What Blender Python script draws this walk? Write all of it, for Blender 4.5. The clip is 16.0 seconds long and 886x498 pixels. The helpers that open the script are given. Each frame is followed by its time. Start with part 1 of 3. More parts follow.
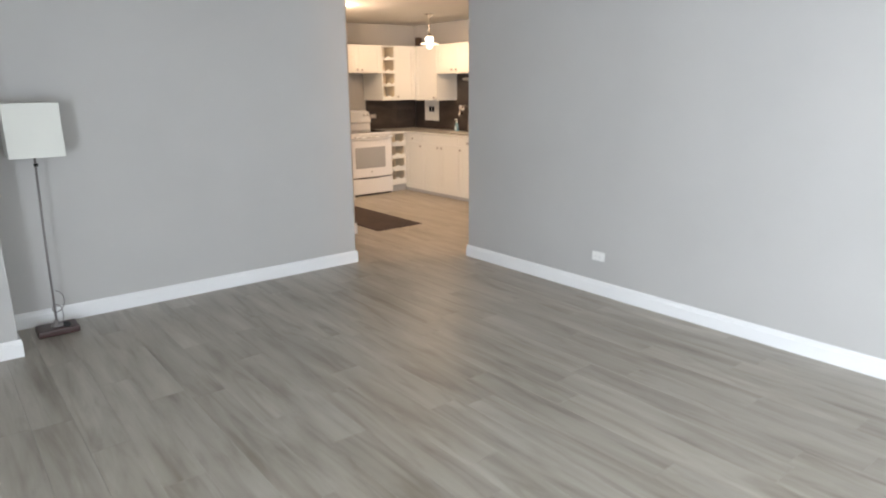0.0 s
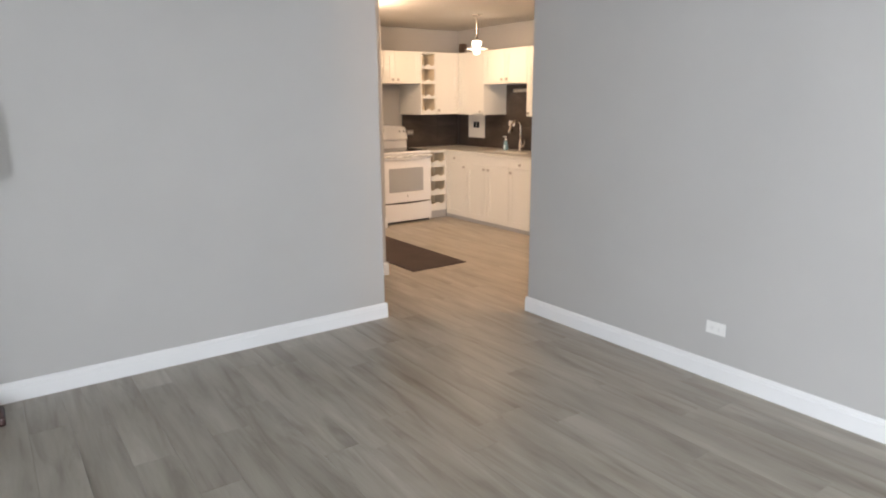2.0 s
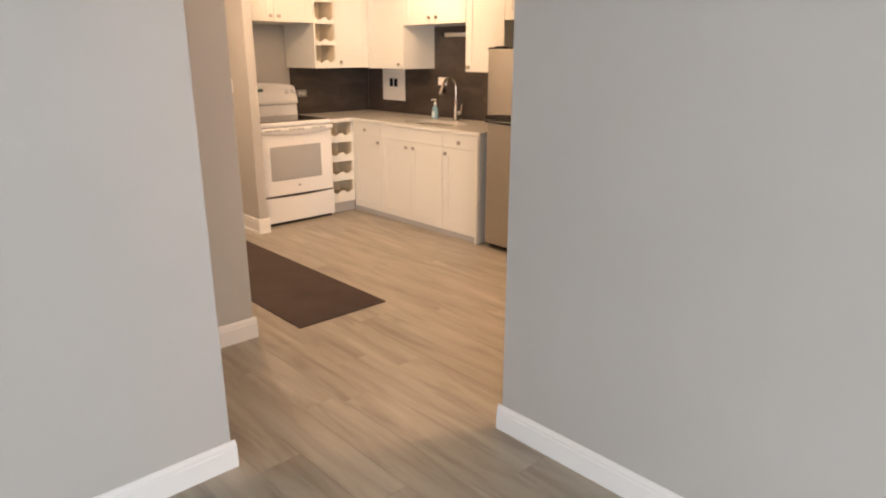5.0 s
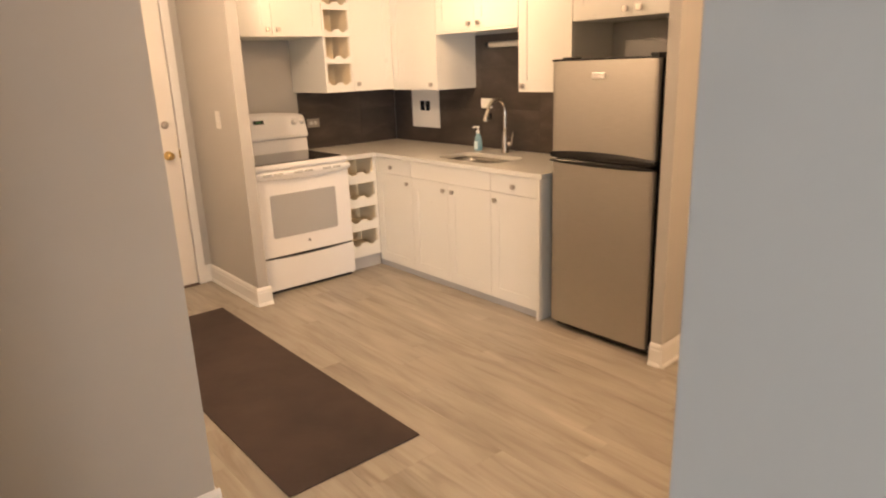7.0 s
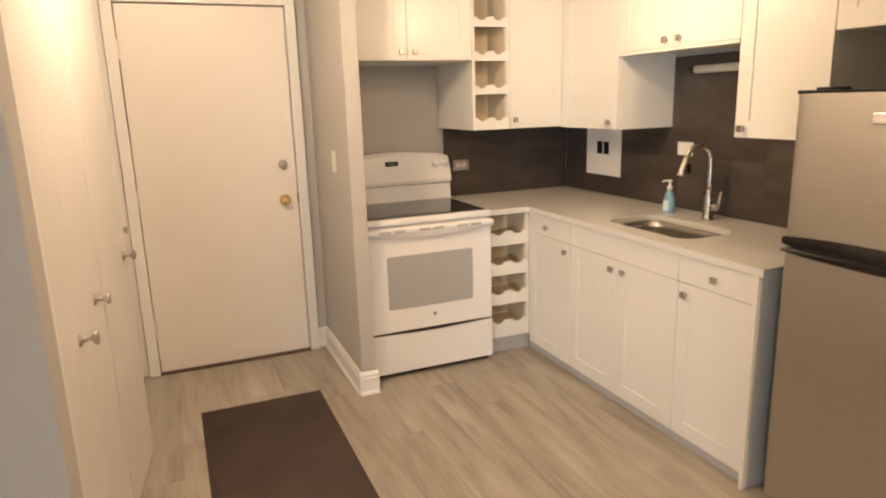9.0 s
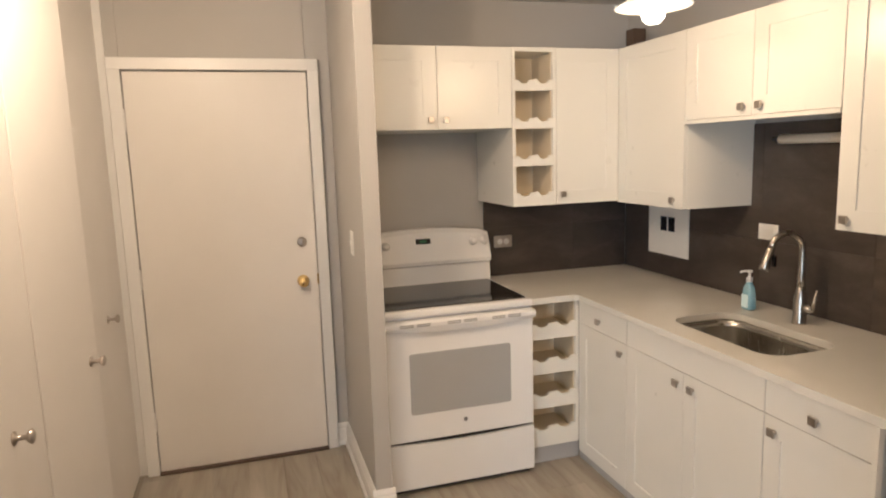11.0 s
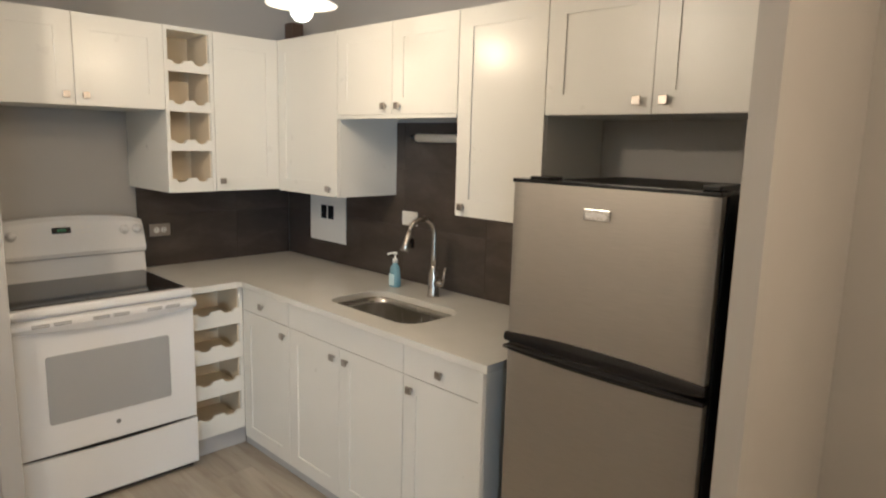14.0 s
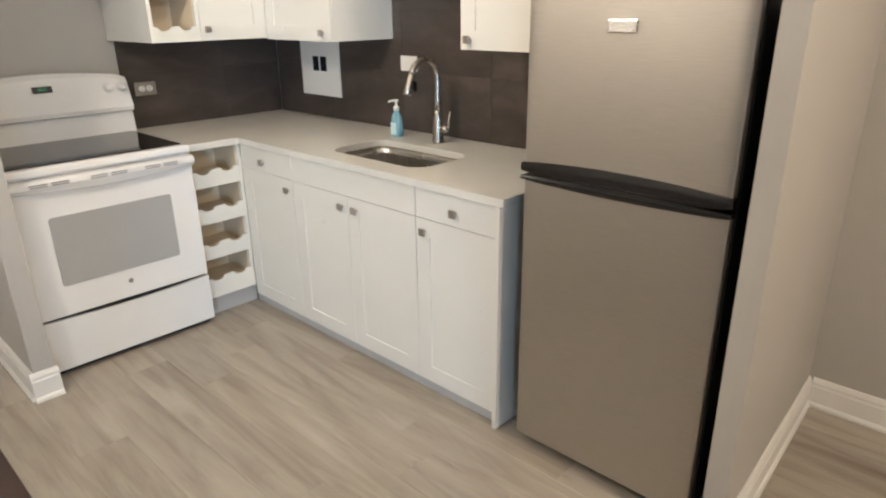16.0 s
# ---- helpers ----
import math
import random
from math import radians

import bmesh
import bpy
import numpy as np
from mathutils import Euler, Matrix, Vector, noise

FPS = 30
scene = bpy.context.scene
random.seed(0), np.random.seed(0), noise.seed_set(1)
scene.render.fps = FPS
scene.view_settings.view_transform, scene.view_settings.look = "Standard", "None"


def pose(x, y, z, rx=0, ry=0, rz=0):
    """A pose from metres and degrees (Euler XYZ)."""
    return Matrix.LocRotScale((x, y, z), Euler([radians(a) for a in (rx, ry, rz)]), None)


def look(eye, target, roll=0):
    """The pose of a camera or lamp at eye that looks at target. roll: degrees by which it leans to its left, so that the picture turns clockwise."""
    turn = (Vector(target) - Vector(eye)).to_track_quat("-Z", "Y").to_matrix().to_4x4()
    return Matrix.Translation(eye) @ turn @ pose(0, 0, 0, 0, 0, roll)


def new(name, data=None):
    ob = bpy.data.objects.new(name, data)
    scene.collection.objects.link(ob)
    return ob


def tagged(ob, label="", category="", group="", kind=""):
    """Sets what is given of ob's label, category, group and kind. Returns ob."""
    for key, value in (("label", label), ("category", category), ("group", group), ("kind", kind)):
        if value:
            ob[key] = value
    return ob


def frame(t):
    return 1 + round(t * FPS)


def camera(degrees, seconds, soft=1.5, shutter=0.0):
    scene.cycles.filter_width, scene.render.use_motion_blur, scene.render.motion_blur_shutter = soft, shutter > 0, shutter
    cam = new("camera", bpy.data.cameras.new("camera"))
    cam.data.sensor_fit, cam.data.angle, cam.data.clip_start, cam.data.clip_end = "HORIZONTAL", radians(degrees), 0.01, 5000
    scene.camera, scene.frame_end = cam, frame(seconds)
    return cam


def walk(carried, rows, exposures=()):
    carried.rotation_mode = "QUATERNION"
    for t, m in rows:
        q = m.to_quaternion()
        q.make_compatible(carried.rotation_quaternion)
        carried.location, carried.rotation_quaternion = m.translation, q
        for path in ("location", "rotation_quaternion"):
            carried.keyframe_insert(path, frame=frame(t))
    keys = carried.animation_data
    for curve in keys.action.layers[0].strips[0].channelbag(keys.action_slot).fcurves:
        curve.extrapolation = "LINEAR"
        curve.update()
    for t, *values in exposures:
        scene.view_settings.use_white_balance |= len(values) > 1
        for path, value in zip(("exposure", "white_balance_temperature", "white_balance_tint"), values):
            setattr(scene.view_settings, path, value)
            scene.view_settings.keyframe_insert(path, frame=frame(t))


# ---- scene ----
cam = camera(68.8, 16.0, soft=2.0, shutter=0.3)
PATH = [
    (0, (-0.195, -0.718, 1.632), (1.013, 0.798, 1.138), -0.6),
    (0.5, (0.02, -0.526, 1.652), (1.222, 1.007, 1.2), 1.5),
    (1, (0.244, -0.265, 1.625), (1.383, 1.314, 1.167), 0.6),
    (1.5, (0.39, 0.073, 1.607), (1.586, 1.601, 1.124), -0.5),
    (2, (0.535, 0.417, 1.589), (1.664, 2.006, 1.14), -0.5),
    (2.5, (0.736, 0.745, 1.577), (1.82, 2.342, 1.054), -1.1),
    (3, (0.894, 1.076, 1.564), (2.166, 2.522, 1.025), 1.1),
    (3.5, (1.158, 1.354, 1.561), (2.426, 2.8, 1.013), -2.2),
    (6, (2.402, 2.912, 1.52), (3.728, 4.286, 0.926), 1.3),
    (6.5, (2.588, 3.145, 1.571), (3.927, 4.517, 1.0), -1.8),
    (7, (2.859, 3.39, 1.568), (4.089, 4.87, 1.022), -2.1),
    (7.5, (3.053, 3.658, 1.537), (4.219, 5.186, 0.985), -1.4),
    (8, (3.294, 3.905, 1.57), (4.457, 5.403, 0.935), -3.1),
    (8.5, (3.537, 4.069, 1.573), (4.449, 5.767, 1.038), -1.6),
    (11, (4.094, 4.652, 1.691), (4.665, 6.546, 1.396), -1.8),
    (11.5, (4.076, 4.661, 1.727), (4.743, 6.53, 1.482), -1.7),
    (12, (4.083, 4.648, 1.727), (4.95, 6.437, 1.512), 0.4),
    (12.5, (4.095, 4.601, 1.737), (5.223, 6.243, 1.56), 1.6),
    (13, (4.102, 4.551, 1.729), (5.389, 6.07, 1.542), 1.4),
    (13.5, (4.103, 4.53, 1.718), (5.474, 5.967, 1.479), 1.0),
    (14, (4.105, 4.531, 1.682), (5.506, 5.921, 1.357), 1.5),
    (14.5, (4.109, 4.542, 1.641), (5.548, 5.851, 1.18), 0.7),
    (15, (4.093, 4.551, 1.587), (5.567, 5.773, 1.008), -0.6),
    (15.5, (4.081, 4.573, 1.555), (5.497, 5.805, 0.863), -0.4),
    (16, (4.066, 4.609, 1.539), (5.42, 5.904, 0.84), -0.7),
]
EXPOSURES = [(0.0, -0.1, 6050, 11), (2.0, -0.08, 6150, 13), (3.5, -0.05, 6300, 14), (6.0, 0.08, 6750, 15), (7.5, 0.0, 6800, 12), (8.5, -0.04, 6300, 8), (11.0, -0.32, 5500, 6), (12.5, -0.65, 5150, 0), (13.5, -0.62, 5100, 0), (15.0, -0.08, 4750, 0), (16.0, 0.05, 4700, 0)]
walk(cam, [(t, look(eye, target, roll)) for t, eye, target, roll in PATH], EXPOSURES)

# ---- light ----
world = bpy.data.worlds.new("sky")
scene.world = world
world.use_nodes = True
wn = world.node_tree.nodes
sky = wn.new("ShaderNodeTexSky")
sky.sky_type, sky.sun_disc, sky.sun_elevation, sky.sun_rotation = "NISHITA", False, radians(35), radians(200)
world.node_tree.links.new(sky.outputs["Color"], wn["Background"].inputs["Color"])
wn["Background"].inputs["Strength"].default_value = 0.1

CEIL = 2.56          # ceiling height
NORTH, EAST = 8.32, 6.45   # kitchen wall faces
WIN = (0.4, 2.3, 0.55, 2.1)   # south window of the living room: x range, z range
WEST = (-3.0, -1.4, 0.35, 1.75)  # its west window: y range, z range
LAMP = (5.49, 6.67, 2.175)  # pendant shade


def area_lamp(name, m, sx, sy, watts, colour):
    d = bpy.data.lights.new(name, "AREA")
    d.shape, d.size, d.size_y, d.energy, d.color = "RECTANGLE", sx, sy, watts, colour
    ob = new(name, d)
    ob.matrix_world = m
    return ob


def point_lamp(name, place, watts, colour, radius):
    d = bpy.data.lights.new(name, "POINT")
    d.energy, d.color, d.shadow_soft_size = watts, colour, radius
    ob = new(name, d)
    ob.location = place
    return ob


area_lamp("south_daylight", look(((WIN[0] + WIN[1]) / 2, -3.225, (WIN[2] + WIN[3]) / 2), ((WIN[0] + WIN[1]) / 2, 2.0, 0.9)), WIN[1] - WIN[0] - 0.14, WIN[3] - WIN[2] - 0.14, 74, (0.90, 0.955, 1.0))
area_lamp("west_daylight", look((-2.03, (WEST[0] + WEST[1]) / 2, (WEST[2] + WEST[3]) / 2), (3.0, (WEST[0] + WEST[1]) / 2, 0.9)), WEST[1] - WEST[0] - 0.14, WEST[3] - WEST[2] - 0.14, 372, (0.90, 0.955, 1.0))
point_lamp("pendant_bulb", (LAMP[0], LAMP[1], LAMP[2] - 0.06), 17, (1.0, 0.64, 0.35), 0.03)
point_lamp("entry_bulb", (3.80, 6.50, CEIL - 0.14), 66, (1.0, 0.68, 0.42), 0.06)
point_lamp("dining_bulb", (5.30, 3.40, CEIL - 0.14), 102, (1.0, 0.63, 0.35), 0.06)


# ---- materials ----
def mat(name, colour, rough=0.5, metal=0.0):
    m = bpy.data.materials.new(name)
    m.use_nodes = True
    b = m.node_tree.nodes["Principled BSDF"]
    b.inputs["Base Color"].default_value = (*colour, 1)
    b.inputs["Roughness"].default_value = rough
    b.inputs["Metallic"].default_value = metal
    return m, m.node_tree, b


def node(nt, kind, **inputs):
    n = nt.nodes.new(kind)
    for key, value in inputs.items():
        n.inputs[key.replace("_", " ")].default_value = value
    return n


def coords(nt, scale=(1, 1, 1)):
    tc = nt.nodes.new("ShaderNodeTexCoord")
    mp = nt.nodes.new("ShaderNodeMapping")
    mp.inputs["Scale"].default_value = scale
    nt.links.new(tc.outputs["Object"], mp.inputs["Vector"])
    return mp.outputs["Vector"]


def ramp(nt, fac, stops):
    r = nt.nodes.new("ShaderNodeValToRGB")
    e = r.color_ramp.elements
    e[0].position, e[0].color = stops[0][0], (*stops[0][1], 1)
    e[1].position, e[1].color = stops[-1][0], (*stops[-1][1], 1)
    for p, c in stops[1:-1]:
        k = e.new(p)
        k.color = (*c, 1)
    nt.links.new(fac, r.inputs["Fac"])
    return r.outputs["Color"]


def noise_fac(nt, vec, scale, detail=4, rough=0.55, distort=0.0):
    n = node(nt, "ShaderNodeTexNoise", Scale=scale, Detail=detail, Roughness=rough, Distortion=distort)
    nt.links.new(vec, n.inputs["Vector"])
    return n.outputs["Fac"]


def bump(nt, b, fac, strength, dist=0.002):
    n = node(nt, "ShaderNodeBump", Strength=strength, Distance=dist)
    nt.links.new(fac, n.inputs["Height"])
    nt.links.new(n.outputs["Normal"], b.inputs["Normal"])


def rough_from(nt, b, fac, lo, hi):
    r = node(nt, "ShaderNodeMapRange")
    r.inputs["To Min"].default_value, r.inputs["To Max"].default_value = lo, hi
    nt.links.new(fac, r.inputs["Value"])
    nt.links.new(r.outputs["Result"], b.inputs["Roughness"])


def painted(name, colour, rough, spread=0.04, grain=220, relief=0.15, blotch=1.6):
    """Paint with faint large blotches and a fine roller or brush grain."""
    m, nt, b = mat(name, colour, rough)
    v = coords(nt)
    lo = tuple(c * (1 - spread) for c in colour)
    hi = tuple(min(1, c * (1 + spread)) for c in colour)
    nt.links.new(ramp(nt, noise_fac(nt, v, blotch, 5), [(0.3, lo), (0.7, hi)]), b.inputs["Base Color"])
    rough_from(nt, b, noise_fac(nt, v, blotch * 3, 3), rough - 0.05, rough + 0.07)
    bump(nt, b, noise_fac(nt, v, grain, 3), relief, 0.0006)
    return m


def metal_brushed(name, colour, rough, stretch, relief=0.05):
    m, nt, b = mat(name, colour, rough, 1.0)
    v = coords(nt, stretch)
    f = noise_fac(nt, v, 6, 5, 0.7)
    nt.links.new(ramp(nt, f, [(0.3, tuple(c * 0.88 for c in colour)), (0.7, tuple(min(1, c * 1.08) for c in colour))]), b.inputs["Base Color"])
    rough_from(nt, b, f, rough - 0.05, rough + 0.08)
    bump(nt, b, f, relief, 0.0004)
    return m


WALL = painted("wall_paint", (0.47, 0.46, 0.44), 0.62, 0.025, 260, 0.25)
CEILING = painted("ceiling_paint", (0.66, 0.64, 0.60), 0.8, 0.03, 140, 0.4)
TRIM = painted("trim_paint", (0.80, 0.80, 0.79), 0.32, 0.02, 180, 0.08)
DOOR = painted("door_paint", (0.76, 0.74, 0.71), 0.38, 0.03, 90, 0.1)
CABINET = painted("cabinet_lacquer", (0.79, 0.78, 0.73), 0.29, 0.008, 90, 0.015, 4.0)
CUBBY = painted("cubby_birch", (0.72, 0.63, 0.47), 0.5, 0.08, 50, 0.1)
ENAMEL = painted("white_enamel", (0.82, 0.82, 0.82), 0.16, 0.01, 30, 0.01)
PLASTIC = painted("white_plastic", (0.80, 0.79, 0.76), 0.35, 0.02, 60, 0.03)
GREYPAINT = painted("grey_toe_kick", (0.46, 0.46, 0.46), 0.45, 0.04, 90, 0.1)
BLACK = painted("black_plastic", (0.005, 0.005, 0.006), 0.13, 0.2, 120, 0.06)
DARKSIDE = painted("black_textured_steel", (0.004, 0.004, 0.004), 0.5, 0.2, 380, 0.4)
VENT = painted("vent_shadow_grey", (0.22, 0.22, 0.22), 0.5, 0.05, 60, 0.02)
NICKEL = metal_brushed("brushed_nickel", (0.52, 0.48, 0.43), 0.25, (8, 8, 120))
KNOBMETAL = metal_brushed("satin_nickel_knob", (0.50, 0.46, 0.42), 0.33, (60, 60, 60))
BRASS = metal_brushed("polished_brass", (0.83, 0.60, 0.26), 0.2, (40, 40, 40), 0.02)
STEEL = metal_brushed("sink_steel", (0.60, 0.58, 0.54), 0.24, (3, 14, 3), 0.006)
FRIDGE = metal_brushed("brushed_stainless_door", (0.49, 0.465, 0.425), 0.43, (3, 2, 160), 0.08)
BADGE = metal_brushed("badge_silver", (0.85, 0.84, 0.83), 0.25, (30, 30, 30), 0.02)
BROWN = painted("dark_brown_wood", (0.085, 0.055, 0.040), 0.5, 0.25, 60, 0.2)
POLE = painted("grey_metal_pole", (0.21, 0.19, 0.18), 0.4, 0.1, 90, 0.05)
LAMPBASE = painted("dark_walnut_base", (0.045, 0.018, 0.014), 0.4, 0.3, 60, 0.2)
SHADE = painted("linen_shade", (0.72, 0.72, 0.66), 0.8, 0.03, 300, 0.5)
# black rubber; also the painted shade in the stove's gaps
SOLE = painted("rubber_and_gap_shade_black", (0.015, 0.015, 0.015), 0.7, 0.2, 120, 0.2)

BLACKGLASS, nt, b = mat("black_ceramic_glass", (0.008, 0.008, 0.009), 0.06)
rough_from(nt, b, noise_fac(nt, coords(nt), 9, 4), 0.04, 0.11)

OVENGLASS, nt, b = mat("screened_oven_glass", (0.33, 0.335, 0.335), 0.12)
wv = node(nt, "ShaderNodeTexWave", Scale=60.0, Distortion=0.0)
wv.bands_direction = "Z"
nt.links.new(coords(nt), wv.inputs["Vector"])
nt.links.new(ramp(nt, wv.outputs["Fac"], [(0.2, (0.385, 0.39, 0.39)), (0.8, (0.405, 0.41, 0.41))]), b.inputs["Base Color"])

QUARTZ, nt, b = mat("white_quartz", (0.72, 0.71, 0.66), 0.22)
v = coords(nt)
vo = node(nt, "ShaderNodeTexVoronoi", Scale=260.0)
nt.links.new(v, vo.inputs["Vector"])
mx = nt.nodes.new("ShaderNodeMix")
mx.data_type = "RGBA"
nt.links.new(ramp(nt, vo.outputs["Distance"], [(0.05, (0.56, 0.54, 0.48)), (0.35, (0.75, 0.74, 0.69))]), mx.inputs[6])
nt.links.new(ramp(nt, noise_fac(nt, v, 5, 5), [(0.3, (0.68, 0.67, 0.62)), (0.7, (0.76, 0.75, 0.71))]), mx.inputs[7])
mx.inputs[0].default_value = 0.55
nt.links.new(mx.outputs[2], b.inputs["Base Color"])

TILE, nt, b = mat("slate_porcelain", (0.10, 0.085, 0.075), 0.42)
v = coords(nt, (1.2, 1.2, 2.8))
oi = nt.nodes.new("ShaderNodeObjectInfo")
add = nt.nodes.new("ShaderNodeVectorMath")
nt.links.new(v, add.inputs[0])
nt.links.new(oi.outputs["Random"], add.inputs[1])
f = noise_fac(nt, add.outputs[0], 2.6, 9, 0.62, 0.4)
nt.links.new(ramp(nt, f, [(0.28, (0.038, 0.029, 0.024)), (0.5, (0.060, 0.047, 0.039)), (0.74, (0.098, 0.079, 0.065))]), b.inputs["Base Color"])
rough_from(nt, b, f, 0.34, 0.52)
bump(nt, b, f, 0.12, 0.001)

GROUT = painted("dark_grout", (0.058, 0.050, 0.045), 0.85, 0.1, 300, 0.3)

MAT, nt, b = mat("ribbed_mat", (0.045, 0.03, 0.025), 0.95)
v = coords(nt)
f = noise_fac(nt, v, 55, 6, 0.7)
nt.links.new(ramp(nt, noise_fac(nt, v, 2.5, 6, 0.6), [(0.3, (0.036, 0.024, 0.021)), (0.7, (0.062, 0.042, 0.035))]), b.inputs["Base Color"])
bump(nt, b, f, 0.8, 0.004)

WOOD, nt, b = mat("grey_oak_plank", (0.3, 0.28, 0.25), 0.36)
tc = nt.nodes.new("ShaderNodeTexCoord")
oi = nt.nodes.new("ShaderNodeObjectInfo")
cm = nt.nodes.new("ShaderNodeCombineXYZ")
mul = node(nt, "ShaderNodeMath")
mul.operation = "MULTIPLY"
mul.inputs[1].default_value = 37.0
nt.links.new(oi.outputs["Random"], mul.inputs[0])
for k in (0, 1, 2):
    nt.links.new(mul.outputs[0], cm.inputs[k])
add = nt.nodes.new("ShaderNodeVectorMath")
nt.links.new(tc.outputs["Object"], add.inputs[0])
nt.links.new(cm.outputs[0], add.inputs[1])


def grain(sx, sy, scale, detail, rough, distort):
    mp = nt.nodes.new("ShaderNodeMapping")
    mp.inputs["Scale"].default_value = (sx, sy, 1)
    nt.links.new(add.outputs[0], mp.inputs["Vector"])
    return noise_fac(nt, mp.outputs["Vector"], scale, detail, rough, distort)


broad = grain(6, 0.8, 1.2, 4, 0.55, 0.8)
fine = grain(60, 2.2, 1.6, 5, 0.65, 0.3)
cath = grain(9, 0.55, 1.0, 3, 0.5, 0.7)
smoke = grain(11, 1.2, 1.0, 4, 0.6, 1.2)
base = ramp(nt, broad, [(0.24, (0.235, 0.208, 0.170)), (0.42, (0.335, 0.307, 0.260)), (0.6, (0.395, 0.366, 0.316)), (0.78, (0.468, 0.440, 0.388))])


def mixc(kind, fac, a, bb):
    m = nt.nodes.new("ShaderNodeMix")
    m.data_type, m.blend_type = "RGBA", kind
    m.inputs[0].default_value = fac
    nt.links.new(a, m.inputs[6])
    nt.links.new(bb, m.inputs[7])
    return m.outputs[2]


c1 = mixc("MULTIPLY", 0.22, base, ramp(nt, fine, [(0.3, (0.72, 0.70, 0.67)), (0.62, (1, 1, 1))]))
c2 = mixc("MULTIPLY", 0.65, c1, ramp(nt, cath, [(0.24, (0.50, 0.44, 0.39)), (0.34, (0.82, 0.79, 0.75)), (0.44, (1, 1, 1))]))
c2 = mixc("MULTIPLY", 0.7, c2, ramp(nt, smoke, [(0.28, (0.66, 0.62, 0.58)), (0.5, (1, 1, 1)), (0.75, (1.08, 1.08, 1.07))]))
tone = ramp(nt, oi.outputs["Random"], [(0.0, (0.945, 0.94, 0.935)), (0.5, (1.0, 1.0, 1.0)), (1.0, (1.05, 1.05, 1.04))])
nt.links.new(mixc("MULTIPLY", 1.0, c2, tone), b.inputs["Base Color"])
rough_from(nt, b, broad, 0.30, 0.42)
bump(nt, b, fine, 0.12, 0.0008)

OPAL, nt, b = mat("opal_glass_lit", (0.9, 0.88, 0.82), 0.25)
b.inputs["Emission Color"].default_value = (1.0, 0.86, 0.66, 1)
b.inputs["Emission Strength"].default_value = 6.0
SHADEGLASS, nt, b = mat("milk_glass_disc", (0.88, 0.86, 0.80), 0.2)
b.inputs["Emission Color"].default_value = (1.0, 0.85, 0.65, 1)
b.inputs["Emission Strength"].default_value = 0.75
GREENLED, nt, b = mat("green_display", (0.01, 0.03, 0.01), 0.2)
b.inputs["Emission Color"].default_value = (0.1, 0.9, 0.3, 1)
b.inputs["Emission Strength"].default_value = 0.10
SOAP, nt, b = mat("blue_soap_bottle", (0.12, 0.50, 0.70), 0.12)
b.inputs["Transmission Weight"].default_value = 0.45
nt.links.new(ramp(nt, noise_fac(nt, coords(nt), 12, 3), [(0.3, (0.34, 0.66, 0.82)), (0.7, (0.52, 0.80, 0.91))]), b.inputs["Base Color"])
LABEL = painted("bottle_label", (0.66, 0.83, 0.90), 0.4, 0.2, 40, 0.02)
PANE, nt, b = mat("window_glass", (1, 1, 1), 0.02)
b.inputs["Transmission Weight"].default_value = 1.0


# ---- mesh helpers ----
def box(bm, x0, x1, y0, y1, z0, z1, bevel=0.0):
    m = Matrix.LocRotScale(((x0 + x1) / 2, (y0 + y1) / 2, (z0 + z1) / 2), None, (abs(x1 - x0), abs(y1 - y0), abs(z1 - z0)))
    r = bmesh.ops.create_cube(bm, size=1, matrix=m)
    if bevel:
        edges = list({e for q in r["verts"] for e in q.link_edges})
        bmesh.ops.bevel(bm, geom=edges, offset=bevel, segments=2, affect="EDGES", profile=0.6)
    return bm


def boxes(*specs, bevel=0.0):
    bm = bmesh.new()
    for s in specs:
        box(bm, *s, bevel)
    return bm


def mesh(name, bm, material, smooth=False):
    bmesh.ops.recalc_face_normals(bm, faces=bm.faces)
    me = bpy.data.meshes.new(name)
    bm.to_mesh(me)
    bm.free()
    me.materials.append(material)
    if smooth:
        for p in me.polygons:
            p.use_smooth = True
    return me


def part(name, bm, material, parent, label="", smooth=False):
    ob = new(name, mesh(name, bm, material, smooth))
    ob.parent = parent
    if label:
        tagged(ob, label)
    return ob


def solid(name, bm, material, label="", category="", kind="", smooth=False):
    return tagged(new(name, mesh(name, bm, material, smooth)), label, category, "", kind)


def thing(name, label, category, group=""):
    return tagged(new(name), label, category, group)


def lathe(bm, profile, m=Matrix(), n=24):
    """A turned body: (radius, height) pairs about z, placed by m."""
    rings = []
    for r, z in profile:
        rings.append([bm.verts.new(m @ Vector((max(r, 1e-4) * math.cos(2 * math.pi * k / n), max(r, 1e-4) * math.sin(2 * math.pi * k / n), z))) for k in range(n)])
    for a, c in zip(rings, rings[1:]):
        for k in range(n):
            bm.faces.new((a[k], a[(k + 1) % n], c[(k + 1) % n], c[k]))
    bm.faces.new(rings[0])
    bm.faces.new(rings[-1])
    return bm


